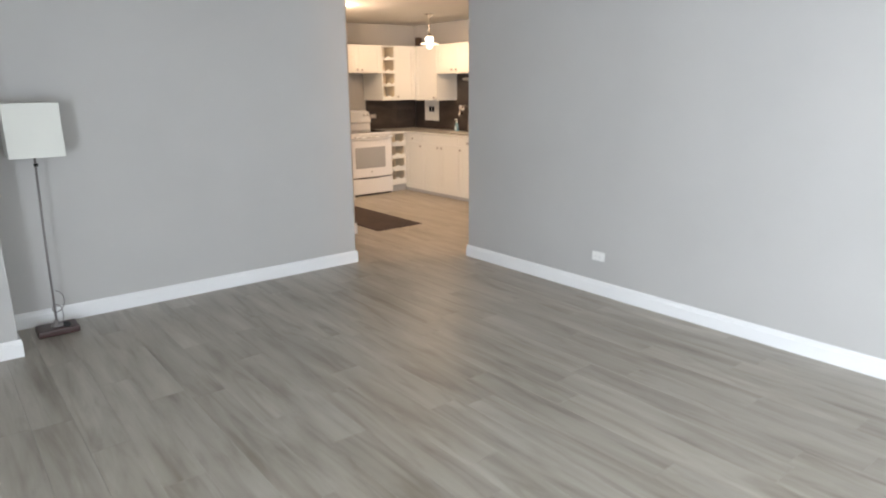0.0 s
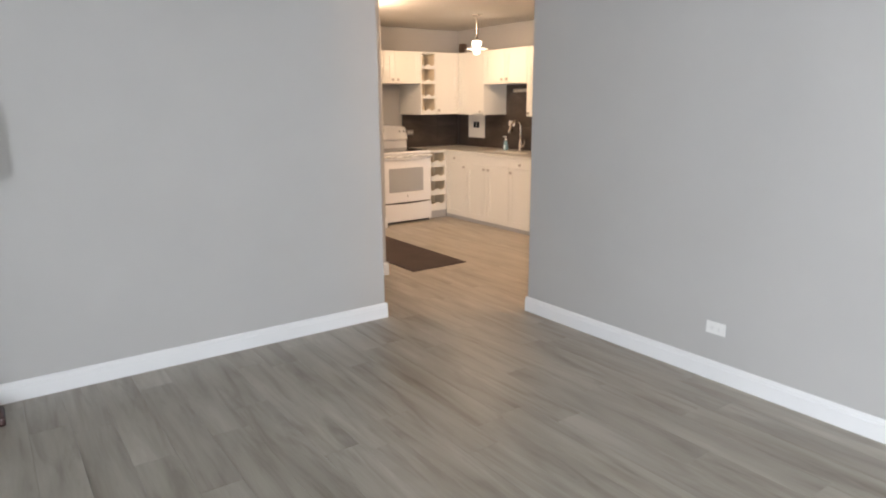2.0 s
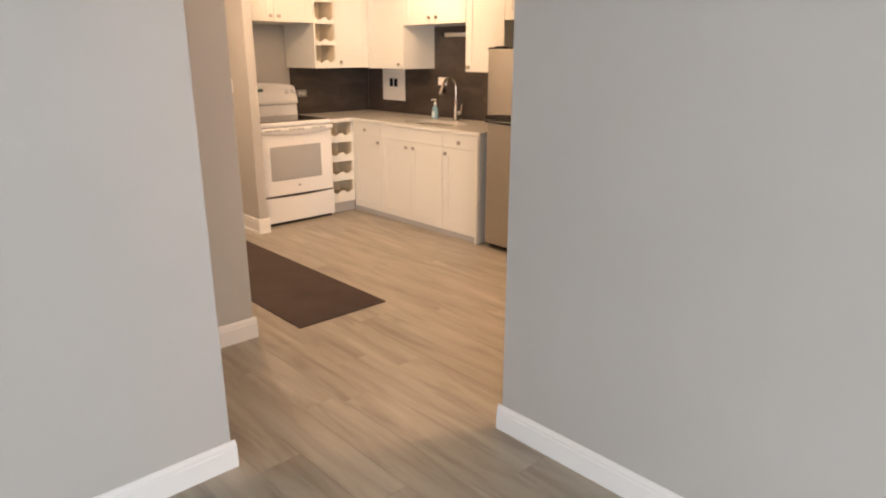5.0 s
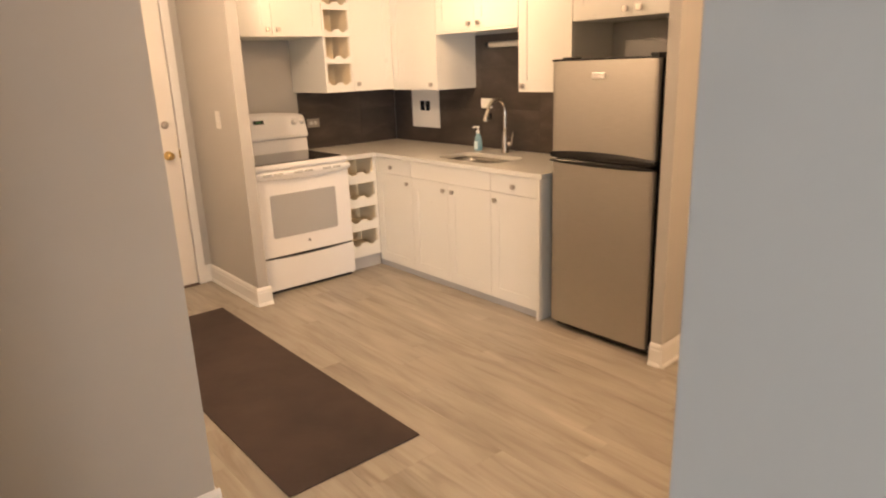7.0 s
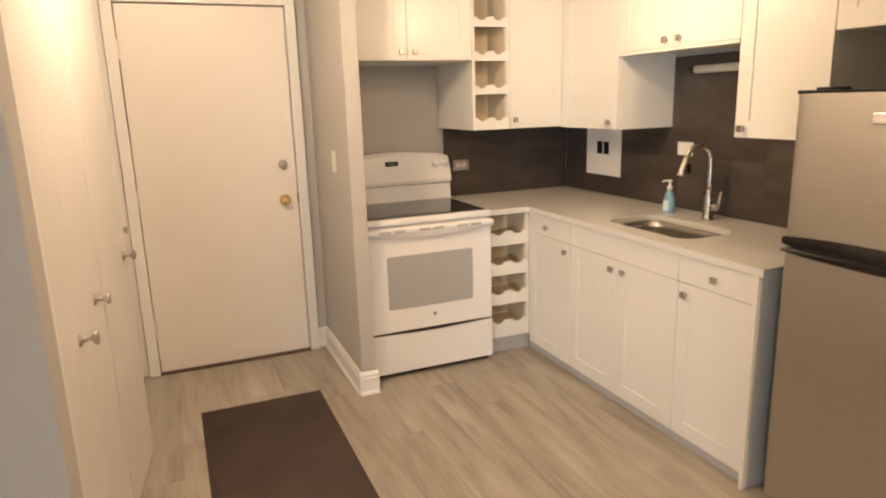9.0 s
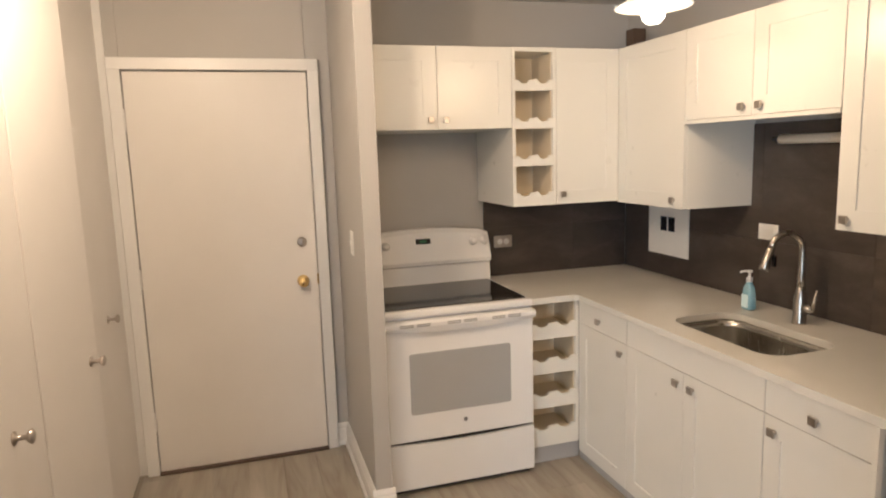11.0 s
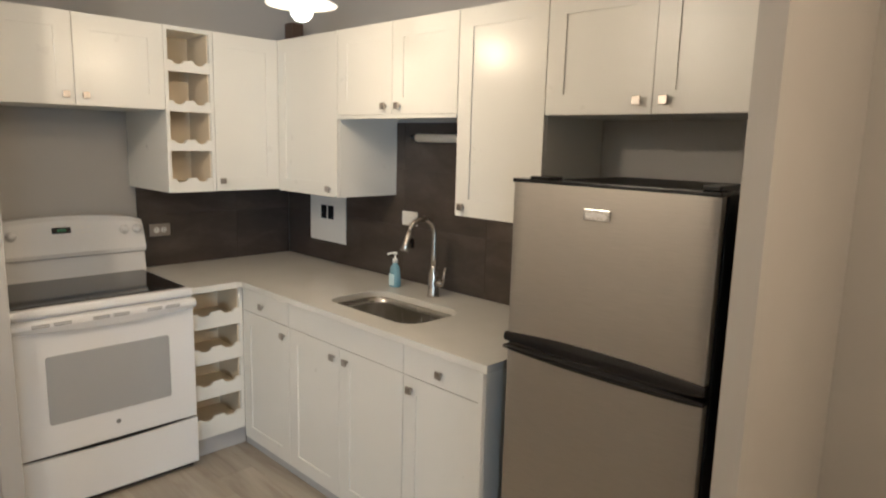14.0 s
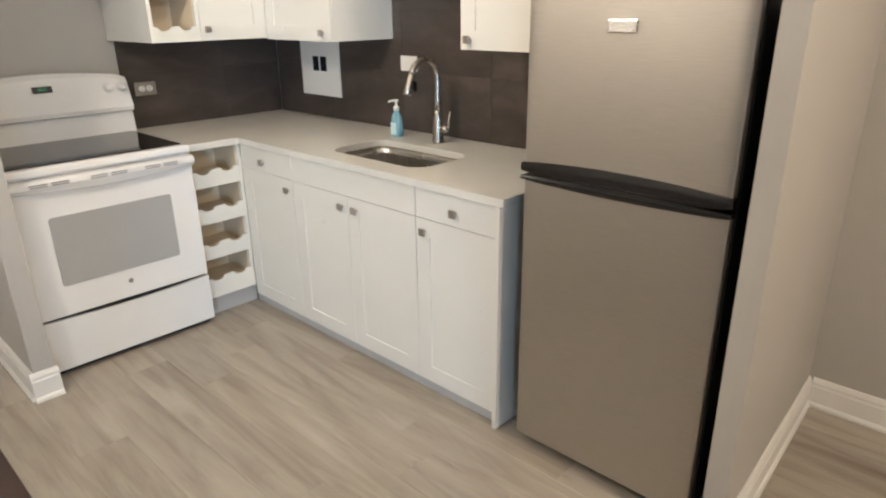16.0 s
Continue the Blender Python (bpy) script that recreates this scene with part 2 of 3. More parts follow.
def tube(bm, pts, radii, n=14):
    """A round bar along pts, with a radius at each of them."""
    pts = [Vector(p) for p in pts]
    if not hasattr(radii, "__len__"):
        radii = [radii] * len(pts)
    rings, side = [], None
    for i, p in enumerate(pts):
        d = (pts[min(i + 1, len(pts) - 1)] - pts[max(i - 1, 0)]).normalized()
        if side is None:
            side = d.orthogonal().normalized()
        side = (side - d * side.dot(d)).normalized()
        up = d.cross(side)
        rings.append([bm.verts.new(p + radii[i] * (side * math.cos(2 * math.pi * k / n) + up * math.sin(2 * math.pi * k / n))) for k in range(n)])
    for a, c in zip(rings, rings[1:]):
        for k in range(n):
            bm.faces.new((a[k], a[(k + 1) % n], c[(k + 1) % n], c[k]))
    bm.faces.new(rings[0])
    bm.faces.new(rings[-1])
    return bm


def extrude_outline(bm, loops, m, depth):
    """A plate from closed 2D loops (the first outer, the rest holes), extruded along local z by depth and placed by m."""
    edges = []
    for loop in loops:
        vs = [bm.verts.new(m @ Vector((x, y, 0))) for x, y in loop]
        edges += [bm.edges.new((vs[k], vs[(k + 1) % len(vs)])) for k in range(len(vs))]
    faces = [g for g in bmesh.ops.triangle_fill(bm, use_beauty=True, use_dissolve=False, edges=edges)["geom"] if isinstance(g, bmesh.types.BMFace)]
    r = bmesh.ops.extrude_face_region(bm, geom=faces)
    move = m.to_3x3() @ Vector((0, 0, depth))
    bmesh.ops.translate(bm, vec=move, verts=[g for g in r["geom"] if isinstance(g, bmesh.types.BMVert)])
    return bm


def rounded_rect(x0, x1, y0, y1, r, n=6):
    out = []
    for cx, cy, a in ((x1 - r, y1 - r, 0), (x0 + r, y1 - r, 90), (x0 + r, y0 + r, 180), (x1 - r, y0 + r, 270)):
        for k in range(n + 1):
            t = radians(a + 90 * k / n)
            out.append((cx + r * math.cos(t), cy + r * math.sin(t)))
    return out


# ---- structure ----
LWX, LWY = 2.863, 4.452      # free end and face of the living room's north wall
RWX, RWY = 3.822, 3.922      # face and free end of its east wall
STUB = (5.700, 5.055, 5.120)


def wall(name, *specs):
    return solid(name, boxes(*specs, bevel=0.004), WALL, "smooth warm grey painted plaster wall", "wall", "structure")


wall("wall_living_north", (0.10, LWX, LWY, LWY + 0.12, 0, CEIL))
wall("wall_living_corner", (-2.0, 0.085, 3.897, 4.56, 0, CEIL))
wall("wall_living_west", (-2.12, -2.0, -3.32, WEST[0], 0, CEIL), (-2.12, -2.0, WEST[1], 4.56, 0, CEIL), (-2.12, -2.0, WEST[0], WEST[1], 0, WEST[2]), (-2.12, -2.0, WEST[0], WEST[1], WEST[3], CEIL))
wall("wall_living_south", (-2.0, WIN[0], -3.32, -3.2, 0, CEIL), (WIN[1], RWX + 0.12, -3.32, -3.2, 0, CEIL), (WIN[0], WIN[1], -3.32, -3.2, 0, WIN[2]), (WIN[0], WIN[1], -3.32, -3.2, WIN[3], CEIL))
wall("wall_living_east", (RWX, RWX + 0.12, -3.2, RWY, 0, CEIL))
wall("wall_hall_west", (0.9, 1.0, 4.56, 5.61, 0, CEIL))
wall("wall_closet_end", (1.0, 3.496, 5.498, 5.61, 0, CEIL))
wall("wall_closet_back", (2.7, 2.8, 5.61, NORTH, 0, CEIL))
wall("wall_north", (2.7, 3.535, NORTH, NORTH + 0.14, 0, CEIL), (4.453, EAST + 0.12, NORTH, NORTH + 0.14, 0, CEIL), (3.535, 4.453, NORTH, NORTH + 0.14, 2.15, CEIL))
wall("wall_partition", (4.58, 4.660, 7.475, NORTH, 0, CEIL))
wall("wall_east", (EAST, EAST + 0.12, STUB[2], NORTH, 0, CEIL))
bm = extrude_outline(bmesh.new(), [[(STUB[0], STUB[1]), (6.733, STUB[1] + 0.055), (6.733, STUB[2]), (STUB[0], STUB[2])]], Matrix(), CEIL)
solid("wall_stub", bm, WALL, "smooth warm grey painted plaster wall end beside the fridge", "wall", "structure")
wall("wall_dining_east", (6.733, 6.853, 2.0, STUB[2], 0, CEIL))
wall("wall_dining_south", (RWX + 0.12, 6.733, 1.9, 2.0, 0, CEIL))
# unseen backing panel, added to close the slits around the entry door
wall("backing_behind_door", (3.3, 4.7, NORTH + 0.25, NORTH + 0.3, 0, CEIL))
solid("ceiling", boxes((-2.12, 7.06, -3.32, 8.62, CEIL, CEIL + 0.1)), CEILING, "off-white painted ceiling", "ceiling", "structure")


def baseboard(p, q, nx, ny, h=0.112, t=0.016):
    """A moulded skirting from p to q on the floor; (nx, ny) points away from the wall."""
    d = Vector((q[0] - p[0], q[1] - p[1], 0))
    prof = [(0, 0), (t, 0), (t, h * 0.72), (t * 0.8, h * 0.76), (t * 0.8, h * 0.86), (t * 0.4, h * 0.97), (t * 0.2, h), (0, h)]
    if h > 0.12:    # kitchen skirting with a shoe moulding
        prof[1:2] = [(t + 0.010, 0), (t + 0.010, 0.010), (t + 0.004, 0.019), (t, 0.021)]
    bm = bmesh.new()
    ends = [[bm.verts.new((p[0] + nx * a + d.x * k, p[1] + ny * a + d.y * k, z)) for a, z in prof] for k in (0, 1)]
    n = len(prof)
    for k in range(n):
        bm.faces.new((ends[0][k], ends[0][(k + 1) % n], ends[1][(k + 1) % n], ends[1][k]))
    bm.faces.new(ends[0])
    bm.faces.new(ends[1])
    return solid("baseboard", bm, TRIM, "white moulded wooden baseboard along the wall", "baseboard", "structure")


baseboard((0.085, LWY), (LWX + 0.016, LWY), 0, -1)
baseboard((LWX, LWY), (LWX, LWY + 0.12), 1, 0)
baseboard((0.085, 3.897), (0.085, LWY - 0.016), 1, 0)
baseboard((-2.0, 3.897), (0.101, 3.897), 0, -1)
baseboard((-2.0, -3.2), (-2.0, 3.881), 1, 0)
baseboard((-1.984, -3.2), (RWX - 0.016, -3.2), 0, 1)
baseboard((RWX, -3.2), (RWX, RWY + 0.016), -1, 0)
baseboard((RWX, RWY), (RWX + 0.12, RWY), 0, 1)
baseboard((1.0, 5.498), (3.512, 5.498), 0, -1, 0.119)
baseboard((3.496, 5.498), (3.496, 5.61), 1, 0, 0.119)
baseboard((4.58, 7.475), (4.58, NORTH - 0.016), -1, 0, 0.13)
baseboard((4.564, 7.475), (4.674, 7.475), 0, -1, 0.13)
baseboard((4.513, NORTH), (4.58, NORTH), 0, -1, 0.13)
baseboard((STUB[0] - 0.016, STUB[1]), (6.733, STUB[1] + 0.055), 0, -1, 0.125)
baseboard((STUB[0], STUB[1]), (STUB[0], STUB[2]), -1, 0, 0.125)
baseboard((6.733, 2.0), (6.733, STUB[1] + 0.039), -1, 0, 0.125)

# window behind the walker


def window(name, m, w, z0, z1):
    """A white two-light window in a wall opening; local x runs along the wall, local y out of the room."""
    bm = boxes((-w / 2, w / 2, 0.04, 0.10, z0, z0 + 0.06), (-w / 2, w / 2, 0.04, 0.10, z1 - 0.06, z1), (-w / 2, 0.06 - w / 2, 0.04, 0.10, z0 + 0.06, z1 - 0.06), (w / 2 - 0.06, w / 2, 0.04, 0.10, z0 + 0.06, z1 - 0.06), (-0.03, 0.03, 0.04, 0.10, z0 + 0.06, z1 - 0.06))
    bm.transform(m)
    win = solid(name, bm, TRIM, "white framed living room window", "window", "structure")
    for a, c in ((0.06 - w / 2, -0.03), (0.03, w / 2 - 0.06)):
        bm = boxes((a, c, 0.069, 0.075, z0 + 0.06, z1 - 0.06))
        bm.transform(m)
        pane = part("pane", bm, PANE, win)
        pane.visible_shadow = False


window("window_1", pose((WIN[0] + WIN[1]) / 2, -3.2, 0, 0, 0, 180), WIN[1] - WIN[0], WIN[2], WIN[3])
window("window_2", pose(-2.0, (WEST[0] + WEST[1]) / 2, 0, 0, 0, 90), WEST[1] - WEST[0], WEST[2], WEST[3])


# ---- entry door ----
door = solid("door_1", boxes((3.545, 4.450, NORTH - 0.03, NORTH + 0.012, 0.012, 2.141), bevel=0.003), DOOR, "closed white flat-panel entry door with brass knob", "door", "structure")
part("door_casing", boxes((3.480, 3.540, NORTH - 0.048, NORTH - 0.001, 0, 2.150), (4.455, 4.513, NORTH - 0.048, NORTH - 0.001, 0, 2.150), (3.480, 4.513, NORTH - 0.05, NORTH - 0.001, 2.148, 2.208), bevel=0.004), TRIM, door)
part("threshold", boxes((3.541, 4.454, NORTH - 0.06, NORTH + 0.05, 0.002, 0.011), bevel=0.002), BROWN, door)
DN = NORTH - 0.03
face_south = lambda x, z, y=DN: pose(x, y, z, 90)
part("door_knob", lathe(bmesh.new(), [(0.033, 0), (0.033, 0.006), (0.014, 0.012), (0.012, 0.03), (0.022, 0.038), (0.029, 0.05), (0.027, 0.062), (0.012, 0.068)], face_south(4.368, 1.006)), BRASS, door, "round polished brass knob", True)
part("deadbolt", box(lathe(bmesh.new(), [(0.027, 0), (0.027, 0.006), (0.02, 0.012), (0.006, 0.014), (0.006, 0.02)], face_south(4.374, 1.225)), 4.368, 4.380, DN - 0.03, DN - 0.014, 1.205, 1.245, 0.003), KNOBMETAL, door, "satin nickel thumb-turn deadbolt")
part("latch_plate", boxes((4.446, 4.456, DN - 0.006, DN - 0.001, 0.98, 1.04)), BRASS, door)
for z in (0.3, 1.08, 1.9):
    part("hinge", boxes((3.528, 3.546, DN - 0.012, DN - 0.001, z - 0.055, z + 0.055), bevel=0.003), TRIM, door, "paint-covered butt hinge")


# ---- closet ----
def closet_knob(parent, m):
    return part("closet_knob", lathe(bmesh.new(), [(0.019, 0), (0.019, 0.004), (0.008, 0.008), (0.007, 0.03), (0.016, 0.036), (0.021, 0.044), (0.014, 0.05)], m, 18), KNOBMETAL, parent, "mushroom-shaped nickel knob", True)


def closet_door(hinge, width, swing, knob):
    """A tall flat door hinged at (x, y), running along +y, swung out by some degrees; knob: distance from the hinge."""
    t = thing("closet_door", "tall flat white closet door with a nickel knob", "closet door", "closet doors")
    t.matrix_world = pose(hinge[0], hinge[1], 0, 0, 0, -swing)
    leaf = part("leaf", boxes((-0.03, 0, 0.003, width - 0.003, 0.015, 2.53), bevel=0.003), DOOR, t)
    closet_knob(leaf, pose(0, knob, 0.972, 0, 90, 0))
    return t


closet_door((3.455, 5.66), 0.55, 0, 0.48)
closet_door((3.455, 6.21), 0.60, 0, 0.345)
closet_door((3.458, 6.81), 0.50, 6.5, 0.42)
closet_door((3.440, 7.40), 0.90, 0, 0.51)
solid("closet_casing", boxes((3.40, 3.492, 5.612, 5.655, 0, CEIL - 0.002), (3.40, 3.475, 8.30, 8.318, 0, CEIL - 0.002), bevel=0.003), TRIM, "white closet door jamb", "trim", "structure")


# ---- kitchen cabinets ----
def knob(parent, m):
    """Square nickel knob on a stem; local z points out of the door."""
    bm = lathe(bmesh.new(), [(0.008, 0), (0.006, 0.004), (0.006, 0.016)], Matrix(), 10)
    box(bm, -0.0145, 0.0145, -0.0145, 0.0145, 0.014, 0.023, 0.002)
    bm.transform(m)
    return part("knob", bm, KNOBMETAL, parent, "square satin nickel knob")


def facing(wall_side, plane, u, z):
    """A frame on a cabinet front: local z points into the room, local x along the wall."""
    return pose(u, plane, z, 90) if wall_side == "north" else pose(plane, u, z, 90, 0, -90)


def front(parent, side, plane, u0, u1, z0, z1, knob_at=None, name="door", rail=0.072, flat=False):
    """A shaker door or drawer front, 20 mm thick, with its outer face at plane."""
    g = 0.0015
    m = facing(side, plane, 0, 0)
    s = 1 if side == "north" else -1
    a, c = sorted((s * u0, s * u1))
    a, c, z0, z1 = a + g, c - g, z0 + g, z1 - g
    bm = bmesh.new()
    if flat:
        box(bm, a, c, z0, z1, -0.02, 0, 0.0015)
    else:
        rim = [(a, z0), (c, z0), (c, z1), (a, z1)]
        inner = [(a + rail, z0 + rail), (c - rail, z0 + rail), (c - rail, z1 - rail), (a + rail, z1 - rail)]
        extrude_outline(bm, [rim, inner], pose(0, 0, -0.02), 0.02)
    bm.transform(m)
    d = part(name, bm, CABINET, parent)
    if not flat:
        bm = box(bmesh.new(), a + rail - 0.004, c - rail + 0.004, z0 + rail - 0.004, z1 - rail + 0.004, -0.016, -0.0055)
        bm.transform(m)
        part("panel", bm, CABINET, d)
    if knob_at:
        knob(d, m @ pose(s * knob_at[0], knob_at[1], 0))
    return d


def carcass(parent, x0, x1, y0, y1, z0, z1, name="body"):
    return part(name, boxes((x0, x1, y0, y1, z0, z1), bevel=0.001), CABINET, parent)


UF, UB = 7.775, NORTH - 0.003     # fronts and backs of the north wall cabinets
SF, SB = 6.046, EAST - 0.003      # the same along the east wall
TOP = 2.207

c = thing("wall_cabinet", "white two-door wall cabinet above the stove", "cabinet", "wall cabinets")
carcass(c, 4.662, 5.427, UF + 0.021, UB, 1.803, TOP)
front(c, "north", UF, 4.663, 5.030, 1.803, TOP, (4.990, 1.85))
front(c, "north", UF, 5.030, 5.427, 1.803, TOP, (5.070, 1.85))

c = thing("wall_cabinet", "white tall corner wall cabinet with one door", "cabinet", "wall cabinets")
carcass(c, 5.676, SB, UF + 0.021, UB, 1.398, TOP)
front(c, "north", UF, 5.676, 6.048, 1.398, TOP, (5.708, 1.452))

c = thing("wall_cabinet", "white wall cabinet with one shaker door beside the corner", "cabinet", "wall cabinets")
carcass(c, SF + 0.021, SB, 7.219, UF + 0.018, 1.391, TOP)
front(c, "east", SF, 7.219, UF - 0.002, 1.391, TOP, (7.285, 1.432))

c = thing("wall_cabinet", "short white two-door wall cabinet above the sink", "cabinet", "wall cabinets")
carcass(c, SF + 0.021, SB, 6.396, 7.217, 1.800, TOP)
part("light_rail", boxes((SF - 0.004, SF + 0.016, 6.397, 7.216, 1.783, 1.799), bevel=0.002), CABINET, c)
front(c, "east", SF, 6.806, 7.217, 1.800, TOP, (6.852, 1.838))
front(c, "east", SF, 6.396, 6.806, 1.800, TOP, (6.757, 1.838))

c = thing("wall_cabinet", "tall white wall cabinet with one shaker door by the fridge", "cabinet", "wall cabinets")
carcass(c, SF + 0.021, SB, 5.960, 6.394, 1.382, TOP)
front(c, "east", SF, 5.960, 6.394, 1.382, TOP, (6.350, 1.422))

c = thing("wall_cabinet", "white two-door wall cabinet above the refrigerator", "cabinet", "wall cabinets")
carcass(c, SF + 0.021, SB, 5.138, 5.958, 1.787, TOP - 0.004)
front(c, "east", SF, 5.545, 5.958, 1.787, TOP - 0.004, (5.590, 1.83))
front(c, "east", SF, 5.138, 5.545, 1.787, TOP - 0.004, (5.500, 1.83))


def scallop(x0, x1, z0, z1):
    """Outline of a bottle rail: two cradles cut into its upper edge, with a chamfered rise between."""
    w, d = x1 - x0, 0.018
    pts = [(x0, z0), (x1, z0), (x1, z1 - d * 0.25)]
    for cx in (0.76, 0.24):
        m = x0 + w * cx
        pts += [(m + w * 0.15, z1 - d * 0.25), (m + w * 0.10, z1 - d), (m + w * 0.03, z1 - d * 1.25), (m - w * 0.03, z1 - d * 1.25), (m - w * 0.10, z1 - d), (m - w * 0.17, z1)]
    pts[-1] = (x0 + w * 0.09, z1 - d * 0.25)
    return pts + [(x0, z1 - d * 0.25)]


def bottle_rack(name, label, x0, x1, yf, yb, z0, z1, pitch, rail, first, count):
    c = thing(name, label, "bottle rack")
    t = 0.018
    part("side", boxes((x0, x0 + t, yf, yb, z0, z1), bevel=0.001), CABINET, c)
    part("side", boxes((x1 - t, x1, yf, yb, z0, z1), bevel=0.001), CABINET, c)
    part("back", boxes((x0 + t, x1 - t, yf + 0.25, yf + 0.262, z0, z1)), CUBBY, c)
    part("top", boxes((x0 + t, x1 - t, yf, yf + 0.25, first + 0.002, z1), bevel=0.001), CABINET, c)
    part("lining", boxes((x0 + t, x0 + t + 0.003, yf + 0.02, yf + 0.25, z0 + 0.02, first), (x1 - t - 0.003, x1 - t, yf + 0.02, yf + 0.25, z0 + 0.02, first)), CUBBY, c, "pale birch lining")
    for k in range(count):
        bottom = first - pitch * (k + 1)
        lo = z0 if k == count - 1 else bottom
        rl = part("rail", extrude_outline(bmesh.new(), [scallop(x0 + t, x1 - t, lo, bottom + rail)], pose(0, yf + 0.016, 0, 90), 0.015), CABINET, c)
        part("shelf", boxes((x0 + t + 0.003, x1 - t - 0.003, yf + 0.017, yf + 0.25, bottom + rail * 0.35, bottom + rail * 0.5)), CUBBY, rl, "pale birch shelf")
    return c


bottle_rack("wall_bottle_rack", "white wall-hung bottle rack with four scalloped shelves", 5.428, 5.675, UF, UB, 1.398, TOP, 0.1925, 0.058, 2.184, 4)
BF, BS = 7.660, 5.745    # base cabinet fronts: north run, east run
c = bottle_rack("base_bottle_rack", "white base bottle rack with four scalloped shelves", 5.456, 5.744, BF, NORTH - 0.005, 0.105, 0.898, 0.190, 0.088, 0.890, 4)
part("end_leg", boxes((5.456, 5.474, BF, NORTH - 0.005, 0.0, 0.104)), CABINET, c)
part("toe_kick", boxes((5.475, 5.760, BF + 0.03, BF + 0.046, 0.001, 0.104)), GREYPAINT, c, "grey painted toe kick")

KZ = 0.052


def base_unit(label, y0, y1):
    c = thing("base_cabinet", label, "cabinet", "base cabinets")
    part("body", boxes((BS + 0.021, SB, y0, y1, KZ, 0.66), (BS + 0.021, BS + 0.05, y0, y1, 0.66, 0.898)), CABINET, c)
    part("toe_kick", boxes((BS + 0.016, BS + 0.03, y0, y1, 0.001, KZ)), GREYPAINT, c, "grey painted toe kick")
    return c


c = base_unit("white base cabinet with one drawer above a shaker door", 7.205, BF + 0.02)
front(c, "east", BS, 7.205, BF - 0.002, 0.773, 0.896, (7.448, 0.827), "drawer", flat=True)
front(c, "east", BS, 7.205, BF - 0.002, KZ, 0.773, (7.246, 0.721))
c = base_unit("white sink base cabinet with two shaker doors", 6.362, 7.204)
front(c, "east", BS, 6.362, 7.204, 0.773, 0.896, None, "false_drawer", flat=True)
front(c, "east", BS, 6.790, 7.204, KZ, 0.773, (6.828, 0.721))
front(c, "east", BS, 6.362, 6.790, KZ, 0.773, (6.733, 0.721))
c = base_unit("white base cabinet with drawer and door beside the fridge", 5.945, 6.361)
front(c, "east", BS, 5.945, 6.361, 0.773, 0.896, (6.151, 0.827), "drawer", flat=True)
front(c, "east", BS, 5.945, 6.361, KZ, 0.773, (6.313, 0.721))
part("end_panel", boxes((BS - 0.022, SB, 5.926, 5.944, 0.001, 0.898), bevel=0.001), CABINET, c)

# worktop with its sink cut-out
outline = [(5.456, NORTH - 0.001), (EAST - 0.001, NORTH - 0.001), (EAST - 0.001, 5.913), (5.727, 5.913), (5.727, 7.625), (5.707, 7.645), (5.456, 7.645)]
SINK = (5.845, 6.185, 6.445, 7.045)
hole = rounded_rect(*SINK, 0.09, 8)
bm = extrude_outline(bmesh.new(), [outline, hole], pose(0, 0, 0.899), 0.030)
solid("worktop", bm, QUARTZ, "speckled white quartz L-shaped kitchen worktop", "worktop")


def loft(bm, loops):
    rings = [[bm.verts.new(p) for p in lp] for lp in loops]
    n = len(rings[0])
    for a, c in zip(rings, rings[1:]):
        for k in range(n):
            bm.faces.new((a[k], a[(k + 1) % n], c[(k + 1) % n], c[k]))
    bm.faces.new(rings[-1])
    return bm


x0, x1, y0, y1 = SINK
sink = thing("sink", "undermounted brushed stainless steel sink bowl", "sink")
bm = loft(bmesh.new(), [[(x, y, z) for x, y in rounded_rect(x0 - e, x1 + e, y0 - e, y1 + e, r, 8)] for e, r, z in ((0.02, 0.1, 0.8975), (0.004, 0.09, 0.8975), (0.003, 0.088, 0.86), (-0.006, 0.08, 0.74), (-0.02, 0.07, 0.705), (-0.05, 0.05, 0.695))])
part("bowl", bm, STEEL, sink, smooth=True)
part("drain", lathe(bmesh.new(), [(0.045, 0), (0.045, 0.004), (0.03, 0.002), (0.028, 0.001)], pose(6.015, 6.745, 0.696)), NICKEL, sink, smooth=True)

# faucet
FX, FY = 6.293, 6.762
fau = thing("faucet", "tall brushed nickel gooseneck pull-down kitchen faucet", "faucet")
part("base", lathe(bmesh.new(), [(0.030, 0.915), (0.030, 0.922), (0.027, 0.93), (0.026, 1.03), (0.019, 1.06), (0.016, 1.075)], pose(FX, FY, 0.014)), NICKEL, fau, smooth=True)
dirx, diry = -0.99, 0.10
pts = [(FX, FY, 1.074), (FX, FY, 1.12), (FX, FY, 1.20)]
R = 0.076
for k in range(0, 13):
    a = math.pi - math.pi * k / 12 * 0.93
    r = R + R * math.cos(a)
    pts.append((FX + dirx * r, FY + diry * r, 1.243 + R * math.sin(a)))
part("spout", tube(bmesh.new(), pts, [0.0155] * 3 + [0.0138] * 13), NICKEL, fau, smooth=True)
e, d = Vector(pts[-1]), (Vector(pts[-1]) - Vector(pts[-2])).normalized()
part("spray_head", tube(bmesh.new(), [e - d * 0.005, e + d * 0.01, e + d * 0.05, e + d * 0.09, e + d * 0.095], [0.013, 0.016, 0.018, 0.022, 0.019]), NICKEL, fau, smooth=True)
part("spray_button", boxes((e.x - 0.004, e.x + 0.008, e.y - 0.024, e.y - 0.012, e.z - 0.075, e.z - 0.03), bevel=0.003), BLACK, fau)
lev = part("lever", tube(bmesh.new(), [(FX, FY - 0.015, 1.0), (FX, FY - 0.045, 1.0), (FX, FY - 0.062, 1.005)], [0.018, 0.018, 0.014]), NICKEL, fau, smooth=True)
